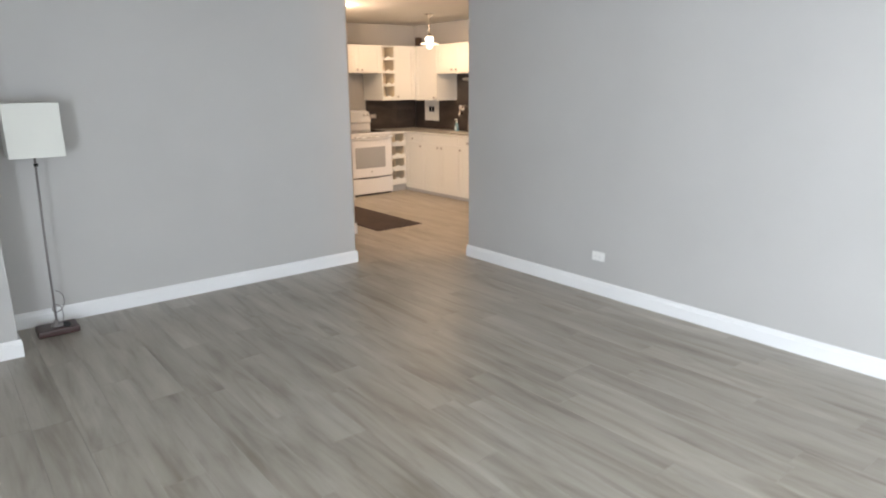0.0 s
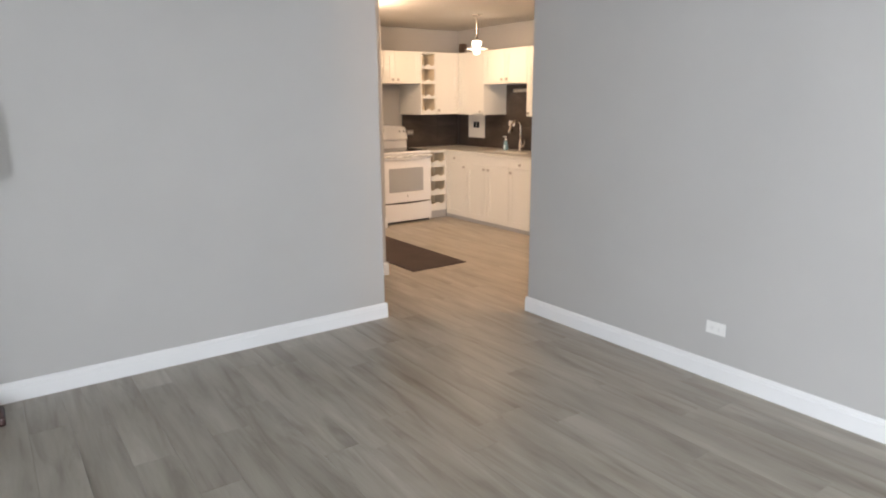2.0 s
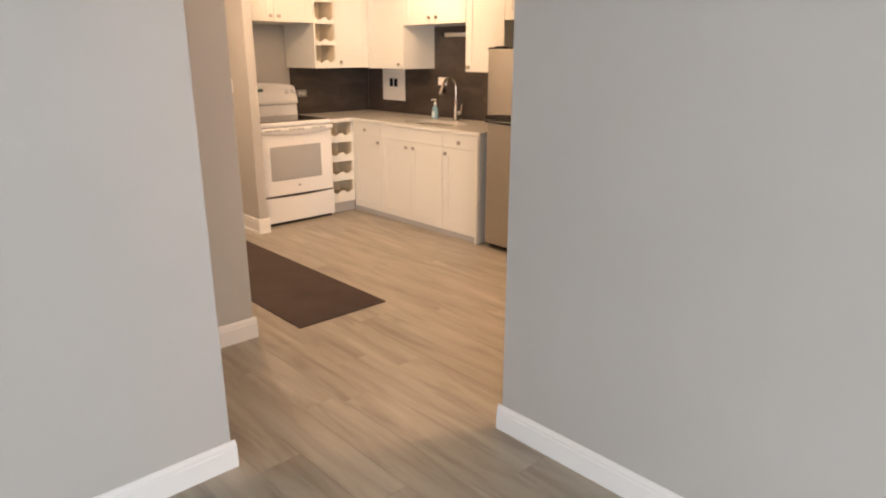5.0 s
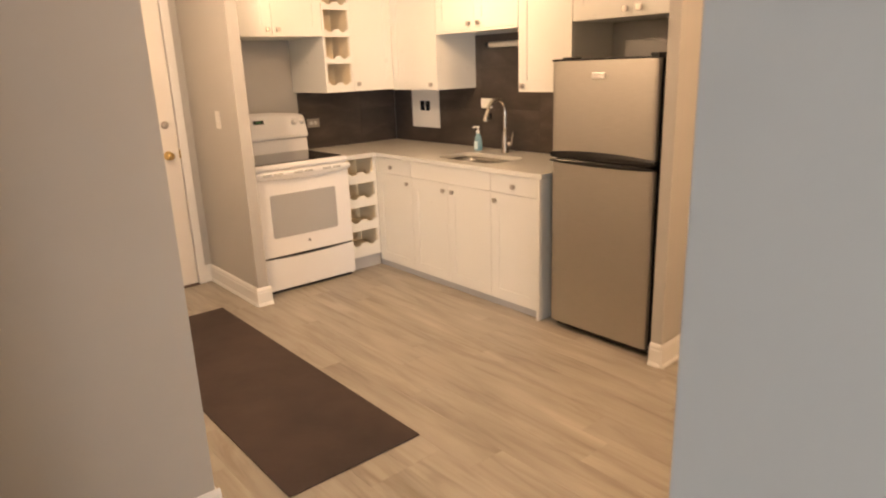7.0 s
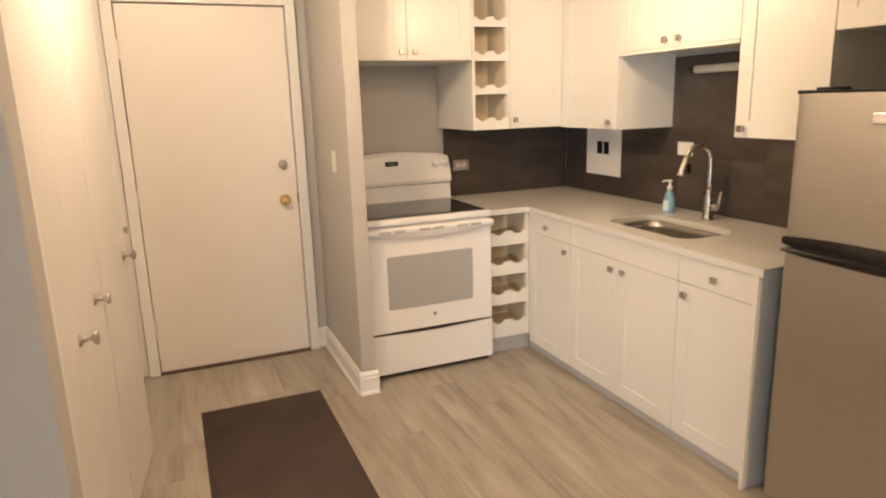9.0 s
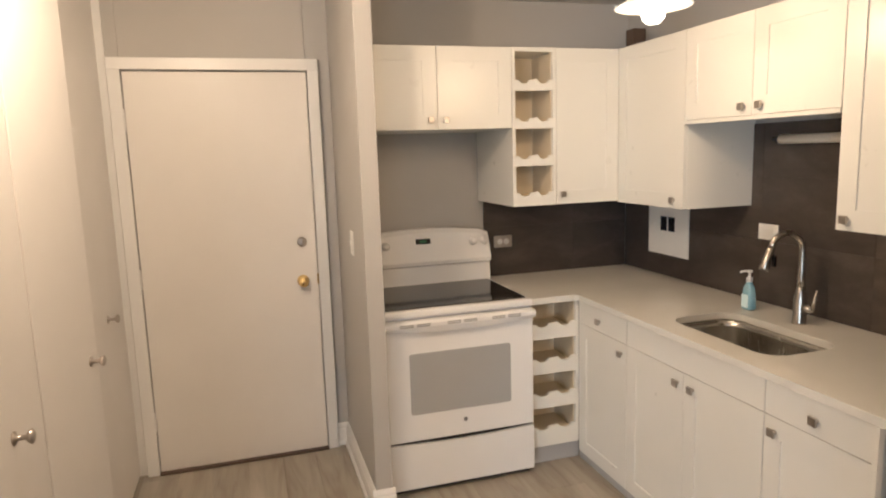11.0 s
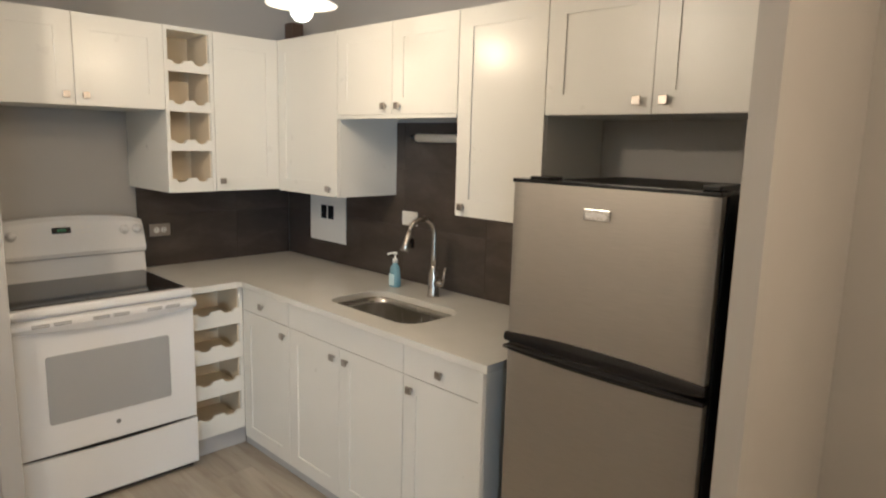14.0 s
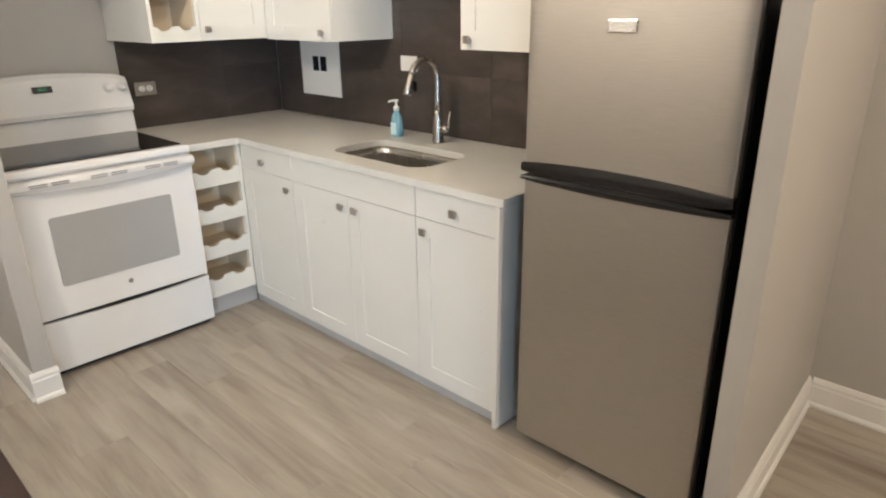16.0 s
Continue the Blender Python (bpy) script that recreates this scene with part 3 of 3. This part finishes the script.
part("lever_blade", tube(bmesh.new(), [(FX, FY - 0.058, 1.0), (FX + 0.004, FY - 0.066, 1.03), (FX + 0.01, FY - 0.072, 1.085)], [0.009, 0.008, 0.006]), NICKEL, lev, smooth=True)

# soap bottle
sx, sy = 6.285, 7.043
soap = thing("soap_bottle", "clear blue hand soap pump bottle by the sink", "soap bottle")
bm = loft(bmesh.new(), [[(x, y, z) for x, y in rounded_rect(sx - w, sx + w, sy - h, sy + h, min(w, h) * 0.8, 4)] for w, h, z in ((0.020, 0.028, 0.930), (0.023, 0.033, 0.936), (0.022, 0.032, 0.98), (0.018, 0.026, 1.03), (0.012, 0.014, 1.05), (0.011, 0.011, 1.06))])
part("bottle", bm, SOAP, soap, smooth=True)
part("label", boxes((sx - 0.0245, sx - 0.0235, sy - 0.02, sy + 0.02, 0.94, 1.0)), LABEL, soap, "pale blue label")
pump = part("pump", lathe(bmesh.new(), [(0.014, 1.058), (0.014, 1.078), (0.006, 1.082), (0.005, 1.10), (0.012, 1.102), (0.012, 1.112)], pose(sx, sy, 0), 16), PLASTIC, soap, smooth=True)
part("nozzle", tube(bmesh.new(), [(sx, sy, 1.108), (sx - 0.02, sy + 0.012, 1.108), (sx - 0.035, sy + 0.02, 1.102)], 0.005, 8), PLASTIC, pump, smooth=True)


# ---- stove ----
X0, X1, YF = 4.674, 5.453, 7.600
st = thing("stove", "white freestanding electric range with black glass cooktop", "stove")
part("body", boxes((X0, X1, YF + 0.035, NORTH - 0.03, 0.06, 0.905), bevel=0.003), ENAMEL, st)
# black block standing in for the dark, shaded gap below the drawer
part("under_gap_shade", boxes((X0 + 0.02, X1 - 0.02, YF + 0.03, NORTH - 0.05, 0.002, 0.062)), SOLE, st, "black block for the shade under the stove")
top = part("cooktop_frame", boxes((X0 - 0.002, X1 + 0.002, YF + 0.008, NORTH - 0.12, 0.905, 0.940), bevel=0.009), ENAMEL, st)
part("cooktop_glass", boxes((X0 + 0.022, X1 - 0.022, YF + 0.045, NORTH - 0.135, 0.9385, 0.9445), bevel=0.002), BLACKGLASS, top, "glossy black ceramic glass")

# oven door with a window and vents
od = part("oven_door", boxes((X0 + 0.002, X1 - 0.002, YF, YF + 0.034, 0.278, 0.893), bevel=0.008), ENAMEL, st)
part("oven_window", extrude_outline(bmesh.new(), [rounded_rect(4.795, 5.323, 0.417, 0.727, 0.012, 3)], pose(0, YF - 0.0005, 0, 90), 0.003), OVENGLASS, od, "grey screened oven glass")
bm = bmesh.new()
prof = [(0, 0.845), (-0.022, 0.852), (-0.036, 0.868), (-0.034, 0.884), (-0.012, 0.893), (0, 0.893)]
n = 16
rings = []
for k in range(n + 1):
    u = k / n
    x = X0 + 0.002 + (X1 - X0 - 0.004) * u
    sag = 0.020 * math.sin(math.pi * u)
    rings.append([bm.verts.new((x, YF + y, z - (sag if i < 2 else 0))) for i, (y, z) in enumerate(prof)])
for a, c in zip(rings, rings[1:]):
    for k in range(len(prof)):
        q = (k + 1) % len(prof)
        bm.faces.new((a[k], a[q], c[q], c[k]))
bm.faces.new(rings[0])
bm.faces.new(rings[-1])
handle = part("oven_handle", bm, ENAMEL, od)
# vent slots as thin grey bars, the shade inside them put into the colour
for xc in (4.822, 5.060, 5.292):
    for dx in (-0.042, 0.042):
        for dz in (0.0, 0.009):
            part("vent_slot", boxes((xc + dx - 0.034, xc + dx + 0.034, YF - 0.0372, YF - 0.020, 0.8695 + dz, 0.8735 + dz)), VENT, handle)
part("badge", lathe(bmesh.new(), [(0.011, 0), (0.011, 0.002), (0.006, 0.003)], pose(5.075, YF - 0.0003, 0.358, 90), 16), VENT, od, "small round grey emblem")
# storage drawer, its top edge dipping in the middle
pts = [(X0 + 0.002, 0.030), (X1 - 0.002, 0.030)] + [(X1 - 0.002 - (X1 - X0 - 0.004) * k / 16, 0.268 - 0.014 * math.sin(math.pi * k / 16)) for k in range(17)]
part("drawer", extrude_outline(bmesh.new(), [pts], pose(0, YF + 0.034, 0, 90), 0.034), ENAMEL, st)
# black strip in place of the shade in the seam above the drawer
part("drawer_gap_shade", boxes((X0 + 0.004, X1 - 0.004, YF + 0.02, YF + 0.034, 0.246, 0.279)), SOLE, st)
# backguard
GY = NORTH - 0.03
bm = bmesh.new()
prof = [(GY, 0.935), (GY - 0.10, 0.935), (GY - 0.085, 1.045), (GY - 0.112, 1.055), (GY - 0.116, 1.075), (GY - 0.075, 1.225), (GY - 0.055, 1.247), (GY - 0.02, 1.250), (GY, 1.245)]
rings = []
for k in range(17):
    u = k / 16
    arch = 0.028 * (math.sin(math.pi * u) - 0.6) + (-0.012 if k in (0, 16) else 0)
    rings.append([bm.verts.new((X0 + 0.002 + (X1 - X0 - 0.004) * u, y, z + (arch if i >= 5 else 0))) for i, (y, z) in enumerate(prof)])
for a, c in zip(rings, rings[1:]):
    for k in range(len(prof)):
        q = (k + 1) % len(prof)
        bm.faces.new((a[k], a[q], c[q], c[k]))
bm.faces.new(rings[0])
bm.faces.new(rings[-1])
guard = part("backguard", bm, ENAMEL, st)
slope = math.degrees(math.atan2(0.15, 0.041))
on_guard = lambda x, z: pose(x, GY - 0.1225 + (z - 1.075) * 0.041 / 0.15, z, slope)
for x in (4.755, 4.825, 5.345, 5.412):
    k = part("burner_knob", lathe(bmesh.new(), [(0.024, 0), (0.024, 0.006), (0.019, 0.010), (0.017, 0.026), (0.010, 0.028)], on_guard(x, 1.175), 20), ENAMEL, guard, "white burner knob", True)
bm = box(bmesh.new(), -0.043, 0.043, -0.015, 0.015, -0.001, 0.002)
bm.transform(on_guard(5.045, 1.19))
part("display", bm, BLACK, guard, "dark clock display")
bm = bmesh.new()
for k in range(3):
    box(bm, -0.018 + 0.014 * k, -0.008 + 0.014 * k, -0.006, 0.006, 0.0022, 0.0028)
bm.transform(on_guard(5.045, 1.19))
part("display_digits", bm, GREENLED, guard, "green display digits")
for k in range(6):
    bm = box(bmesh.new(), -0.008, 0.008, -0.005, 0.005, -0.001, 0.0015)
    bm.transform(on_guard(5.115 + 0.028 * (k % 3), 1.200 - 0.026 * (k // 3)))
    part("touch_key", bm, PLASTIC, guard)
for x in (X0 + 0.03, X1 - 0.03):
    part("foot", lathe(bmesh.new(), [(0.016, 0), (0.016, 0.02), (0.008, 0.06)], pose(x, YF + 0.05, 0), 12), SOLE, st)


# ---- refrigerator ----
RX, RY0, RY1, RT = 5.720, 5.171, 5.828, 1.576
fr = thing("refrigerator", "stainless steel top-freezer refrigerator with black sides", "refrigerator")
part("cabinet", boxes((RX + 0.062, RX + 0.68, RY0 + 0.003, RY1 - 0.003, 0.040, RT - 0.008), bevel=0.005), DARKSIDE, fr, "black textured steel cabinet")
part("kick_grille", boxes((RX + 0.05, RX + 0.075, RY0 + 0.01, RY1 - 0.01, 0.012, 0.05)), SOLE, fr)


def fridge_door(name, z0, z1, cap):
    d = part(name, boxes((RX + 0.014, RX + 0.056, RY0 + 0.005, RY1 - 0.005, z0, z1), bevel=0.006), BLACK, fr, "black door liner edge")
    sk = bmesh.new()
    ring = []
    n = 32
    for k in range(n + 1):
        u = 0.5 - 0.5 * math.cos(math.pi * k / n)
        bow = 0.010 * (1 - abs(2 * u - 1) ** 14) ** 0.5
        ring.append((RX + 0.010 - bow, RY0 + (RY1 - RY0) * u))
    lo = [sk.verts.new((x, y, z0 + 0.004)) for x, y in ring] + [sk.verts.new((RX + 0.034, RY1, z0 + 0.004)), sk.verts.new((RX + 0.034, RY0, z0 + 0.004))]
    hi = [sk.verts.new((q.co.x, q.co.y, z1 - cap)) for q in lo]
    m = len(lo)
    for k in range(m):
        f = sk.faces.new((lo[k], lo[(k + 1) % m], hi[(k + 1) % m], hi[k]))
    sk.faces.new(lo)
    sk.faces.new(hi)
    part("door_skin", sk, FRIDGE, d, "brushed stainless steel skin")
    return d


fd = fridge_door("freezer_door", 1.050, RT, 0.010)
rd = fridge_door("fridge_door", 0.048, 1.030, 0.004)


def bar_handle(parent, zc, thick, deep):
    """Full-width black moulded grip, thickest towards the middle."""
    bm = bmesh.new()
    rings = []
    for k in range(25):
        u = k / 24
        bulge = math.sin(math.pi * u) ** 0.7
        y = RY0 - 0.006 + (RY1 - RY0 + 0.012) * u
        h, dd = thick * (0.40 + 0.60 * bulge), deep * (0.55 + 0.45 * bulge)
        ring = [(RX + 0.03, zc - h), (RX - dd * 0.7, zc - h), (RX - dd, zc - h * 0.5), (RX - dd, zc + h * 0.3), (RX - dd * 0.6, zc + h), (RX + 0.03, zc + h)]
        rings.append([bm.verts.new((x, y, z)) for x, z in ring])
    for a, c in zip(rings, rings[1:]):
        for k in range(6):
            bm.faces.new((a[k], a[(k + 1) % 6], c[(k + 1) % 6], c[k]))
    bm.faces.new(rings[0])
    bm.faces.new(rings[-1])
    return part("grip", bm, BLACK, parent, "glossy black moulded grip")


bar_handle(fd, 1.060, 0.031, 0.012)
bar_handle(rd, 1.026, 0.014, 0.020)
bd = part("badge", boxes((RX - 0.006, RX + 0.004, 5.472, 5.560, 1.470, 1.505), bevel=0.003), BADGE, fd, "silver nameplate")
part("badge_bar", boxes((RX - 0.0072, RX - 0.0055, 5.482, 5.550, 1.482, 1.493)), PLASTIC, bd)
part("top_cap", boxes((RX + 0.0, RX + 0.058, RY0 - 0.001, RY1 + 0.001, RT - 0.011, RT + 0.001), bevel=0.002), BLACK, fr)
part("hinge_cover", boxes((RX + 0.01, RX + 0.12, RY0 + 0.005, RY0 + 0.055, RT, RT + 0.017), bevel=0.005), BLACK, fr)
part("hinge_cover", boxes((RX + 0.02, RX + 0.10, RY1 - 0.12, RY1 - 0.05, RT, RT + 0.010), bevel=0.004), BLACK, fr)
for y in (RY0 + 0.06, RY1 - 0.06):
    part("foot", lathe(bmesh.new(), [(0.02, 0), (0.02, 0.012), (0.01, 0.05)], pose(RX + 0.10, y, 0), 12), SOLE, fr)


# ---- pendant, ceiling light, wall fittings ----
lx, ly, lz = LAMP
pl = thing("pendant_lamp", "lit milk-glass pendant lamp on a thin rod", "pendant lamp")
part("canopy", lathe(bmesh.new(), [(0.062, CEIL - 0.001), (0.060, CEIL - 0.012), (0.03, CEIL - 0.024), (0.010, CEIL - 0.034)], pose(lx, ly, 0)), NICKEL, pl, smooth=True)
part("rod", tube(bmesh.new(), [(lx, ly, CEIL - 0.02), (lx, ly, lz + 0.13)], 0.006, 10), NICKEL, pl)
part("socket", lathe(bmesh.new(), [(0.012, lz + 0.15), (0.016, lz + 0.13), (0.020, lz + 0.115), (0.026, lz + 0.100), (0.028, lz + 0.086)], pose(lx, ly, 0)), NICKEL, pl, smooth=True)
part("glass_collar", lathe(bmesh.new(), [(0.030, lz + 0.088), (0.054, lz + 0.084), (0.056, lz + 0.040), (0.046, lz + 0.034), (0.040, lz + 0.022)], pose(lx, ly, 0), 32), OPAL, pl, "glowing opal glass collar", True)
disc = part("glass_disc", lathe(bmesh.new(), [(0.048, lz + 0.020), (0.100, lz + 0.010), (0.132, lz - 0.006), (0.130, lz - 0.010), (0.098, lz + 0.003), (0.046, lz + 0.012)], pose(lx, ly, 0), 48), SHADEGLASS, pl, "wide milk glass disc", True)
bulb = part("bulb", lathe(bmesh.new(), [(0.020, lz + 0.012), (0.034, lz - 0.008), (0.042, lz - 0.028), (0.038, lz - 0.048), (0.022, lz - 0.064), (0.004, lz - 0.068)], pose(lx, ly, 0), 28), OPAL, pl, "glowing globe bulb", True)
bulb.visible_shadow = False



def ceiling_light(x, y, label):
    c = thing("ceiling_light", label, "ceiling light")
    part("pan", lathe(bmesh.new(), [(0.15, CEIL - 0.001), (0.15, CEIL - 0.02), (0.14, CEIL - 0.025)], pose(x, y, 0), 32), NICKEL, c)
    dome = part("dome", lathe(bmesh.new(), [(0.138, CEIL - 0.025), (0.13, CEIL - 0.055), (0.09, CEIL - 0.085), (0.03, CEIL - 0.1)], pose(x, y, 0), 32), OPAL, c, "glowing opal glass dome", True)
    dome.visible_shadow = False


ceiling_light(3.80, 6.50, "lit flush opal glass ceiling light in the entry")
ceiling_light(5.30, 3.40, "lit flush opal glass ceiling light in the dining area")


def plate(name, label, side, plane, u, z, w, h, material, category="outlet"):
    """A wall plate with bevelled rim, centred at (u, z) on a wall face."""
    t = thing(name, label, category)
    m = {"north": pose(u, plane, z, 90), "east": pose(plane, u, z, 90, 0, -90), "west": pose(plane, u, z, 90, 0, -90)}[side]
    bm = box(bmesh.new(), -w / 2, w / 2, -h / 2, h / 2, 0, 0.006, 0.002)
    bm.transform(m)
    part("cover", bm, material, t)
    return t, m


def piece(t, m, name, x0, x1, y0, y1, z0, z1, material, bevel=0.001):
    bm = box(bmesh.new(), x0, x1, y0, y1, z0, z1, bevel)
    bm.transform(m)
    return part(name, bm, material, t)


def sockets(t, m, sideways, material=PLASTIC):
    for d in (-0.021, 0.021):
        cx, cy = (d, 0) if sideways else (0, d)
        bm = lathe(bmesh.new(), [(0.017, 0.005), (0.017, 0.008), (0.015, 0.0085)], m @ pose(cx, cy, 0), 16)
        f = part("socket_face", bm, material, t)
        for e in (-0.006, 0.006):
            a, c = (0, e) if sideways else (e, 0)
            piece(f, m, "slot", cx + a - (0.004 if sideways else 0.001), cx + a + (0.004 if sideways else 0.001), cy + c - (0.001 if sideways else 0.004), cy + c + (0.001 if sideways else 0.004), 0.0082, 0.0092, BLACK, 0)


t, m = plate("wall_outlet", "white duplex outlet mounted sideways on the grey wall", "east", RWX, 2.362, 0.308, 0.118, 0.072, PLASTIC)
sockets(t, m, True)
t, m = plate("wall_outlet", "steel-plated duplex outlet on the dark backsplash", "north", NORTH - 0.012, 5.580, 1.141, 0.118, 0.072, KNOBMETAL)
sockets(t, m, True)
t, m = plate("wall_outlet", "white rocker plate on the backsplash above the sink", "east", EAST - 0.012, 7.10, 1.273, 0.118, 0.075, PLASTIC)
piece(t, m, "rocker", -0.034, 0.034, -0.016, 0.016, 0.005, 0.009, PLASTIC)
t, m = plate("access_plate", "large white cover board with two black switches", "east", EAST - 0.012, 7.857, 1.220, 0.372, 0.330, PLASTIC, "switch plate")
for d in (-0.036, 0.036):
    piece(t, m, "rocker", d - 0.028, d + 0.028, -0.018 - 0.005, 0.065 - 0.005, 0.0055, 0.010, BLACK)
t, m = plate("light_switch", "white toggle light switch on the partition", "west", 4.58, 7.80, 1.265, 0.075, 0.118, PLASTIC, "light switch")
piece(t, m, "toggle", -0.005, 0.005, -0.012, 0.012, 0.005, 0.014, PLASTIC)

tl = thing("under_cabinet_light", "white under-cabinet tube light, switched off", "light fixture")
part("tube", tube(bmesh.new(), [(6.405, 6.42, 1.702), (6.405, 7.02, 1.702)], 0.021, 16), PLASTIC, tl, smooth=True)
part("end_cap", tube(bmesh.new(), [(6.405, 7.02, 1.702), (6.405, 7.06, 1.706)], 0.013, 12), BLACK, tl)
for y in (6.50, 6.95):
    part("bracket", boxes((6.405, EAST - 0.012, y - 0.01, y + 0.01, 1.70, 1.716), bevel=0.002), PLASTIC, tl)

solid("wooden_box", boxes((6.27, 6.35, 7.98, 8.06, TOP + 0.001, TOP + 0.15), bevel=0.004), BROWN, "small dark brown wooden box on top of the cabinets", "box")

# ---- floor lamp ----
fl = thing("floor_lamp", "floor lamp with square off-white shade and dark base", "floor lamp")
px, py = 0.338, 4.225
part("base", boxes((px - 0.125, px + 0.125, py - 0.09, py + 0.09, 0.001, 0.048), bevel=0.012), LAMPBASE, fl, "dark walnut block base")
part("collar", lathe(bmesh.new(), [(0.04, 0.046), (0.038, 0.056), (0.016, 0.066), (0.012, 0.09)], pose(px, py, 0), 20), POLE, fl, smooth=True)
part("pole", tube(bmesh.new(), [(px, py, 0.06), (px + 0.01, py, 0.6), (px + 0.03, py, 1.24)], 0.0075, 12), POLE, fl, smooth=True)
part("foot_switch", boxes((px + 0.035, px + 0.075, py - 0.07, py - 0.01, 0.047, 0.068), bevel=0.006), SOLE, fl, "small black foot switch")
part("finial", lathe(bmesh.new(), [(0.012, 1.14), (0.015, 1.15), (0.012, 1.16)], pose(px + 0.03, py, 0), 12), BLACK, fl)
bm = bmesh.new()
hx = 0.158
sh = [[(px + 0.034 + a * hx * k, py - 0.02 + b2 * 0.11 * k, z) for a, b2 in ((-1, -1), (1, -1), (1, 1), (-1, 1))] for k, z in ((1.0, 1.205), (1.0, 1.545), (0.975, 1.545), (0.975, 1.205))]
rings = [[bm.verts.new(p) for p in r] for r in sh]
for a, c in zip(rings, rings[1:] + rings[:1]):
    for k in range(4):
        bm.faces.new((a[k], a[(k + 1) % 4], c[(k + 1) % 4], c[k]))
bmesh.ops.bevel(bm, geom=list(bm.edges), offset=0.003, segments=1, affect="EDGES")
part("shade", bm, SHADE, fl, "off-white linen rectangular shade")
cord = [(px + 0.02 + 0.05 * math.sin(k * 0.5) * (1 - k / 30), py - 0.02, 0.25 - 0.008 * k + 0.05 * math.cos(k * 0.5)) for k in range(24)]
part("cord", tube(bmesh.new(), cord, 0.0035, 6), POLE, fl, "looped dark power cord", True)

# ---- mat ----
bm = box(bmesh.new(), 3.738, 4.371, 5.416, 7.624, 0.001, 0.008, 0.003)
solid("floor_mat", bm, MAT, "long dark brown textile runner mat on the floor", "mat")


# ---- backsplash tiles ----
def tile_field(name, side, plane, u0, u1, z0, z1, cut, tw=0.60, th=0.30):
    """Large slate tiles in courses over a grout bed; cut(u0, u1, z0, z1) clips or drops a tile."""
    s = 0.011
    bed = boxes((u0, u1, plane - 0.008, plane - 0.0005, z0, z1)) if side == "north" else boxes((plane - 0.008, plane - 0.0005, u0, u1, z0, z1))
    root = solid(name, bed, GROUT, "dark slate-look porcelain tile backsplash", "backsplash", "structure")
    z = z0
    while z < z1 - 0.01:
        u = u0
        while u < u1 - 0.01:
            a, c, p, q = u + 0.0008, min(u + tw, u1) - 0.0008, z + 0.0008, min(z + th, z1) - 0.0008
            bm = boxes((a, c, plane - s, plane - 0.003, p, q)) if side == "north" else boxes((plane - s, plane - 0.003, a, c, p, q))
            part("tile", bm, TILE, root)
            u += tw
        z += th
    return root


tile_field("backsplash_north", "north", NORTH, 5.461, EAST - 0.012, 0.930, 1.404, None)
tile_field("backsplash_east", "east", EAST, 5.962, NORTH - 0.012, 0.930, 1.780, None, 0.595)

# ---- floor planks, along y ----
floor = solid("floor", boxes((-2.12, 7.06, -3.32, 8.62, -0.08, -0.006)), GROUT, "grey-brown oak-look plank floor", "floor", "structure")
PW, PL = 0.182, 1.22
plank_meshes = {}


def plank_mesh(w, length):
    key = (round(w, 3), round(length, 3))
    if key not in plank_meshes:
        bm = bmesh.new()
        c = 0.0012
        lo = [bm.verts.new((x, y, -0.006)) for x, y in ((0, 0), (w, 0), (w, length), (0, length))]
        mid = [bm.verts.new((x, y, -0.0008)) for x, y in ((0, 0), (w, 0), (w, length), (0, length))]
        hi = [bm.verts.new((x, y, 0)) for x, y in ((c, c), (w - c, c), (w - c, length - c), (c, length - c))]
        for a, d in ((lo, mid), (mid, hi)):
            for k in range(4):
                bm.faces.new((a[k], a[(k + 1) % 4], d[(k + 1) % 4], d[k]))
        bm.faces.new(hi)
        plank_meshes[key] = mesh("plank", bm, WOOD)
    return plank_meshes[key]


rng = random.Random(7)
x = -2.0
while x < 6.733:
    w = min(PW, 6.733 - x)
    y, end = -3.2, 8.36
    y -= rng.random() * PL
    while y < end:
        a, d = max(y, -3.2), min(y + PL, end)
        # planks stop under the walls of the rooms
        if x > RWX + 0.1:
            a = max(a, 1.95)
        if x + w < 0.98:
            d = min(d, 4.5)
        elif x + w < 2.75:
            d = min(d, 5.55)
        if d - a > 0.03:
            ob = new("plank", plank_mesh(w - 0.0006, d - a - 0.0006))
            ob.location = (x, a, 0)
            ob.parent = floor
        y += PL
    x += PW
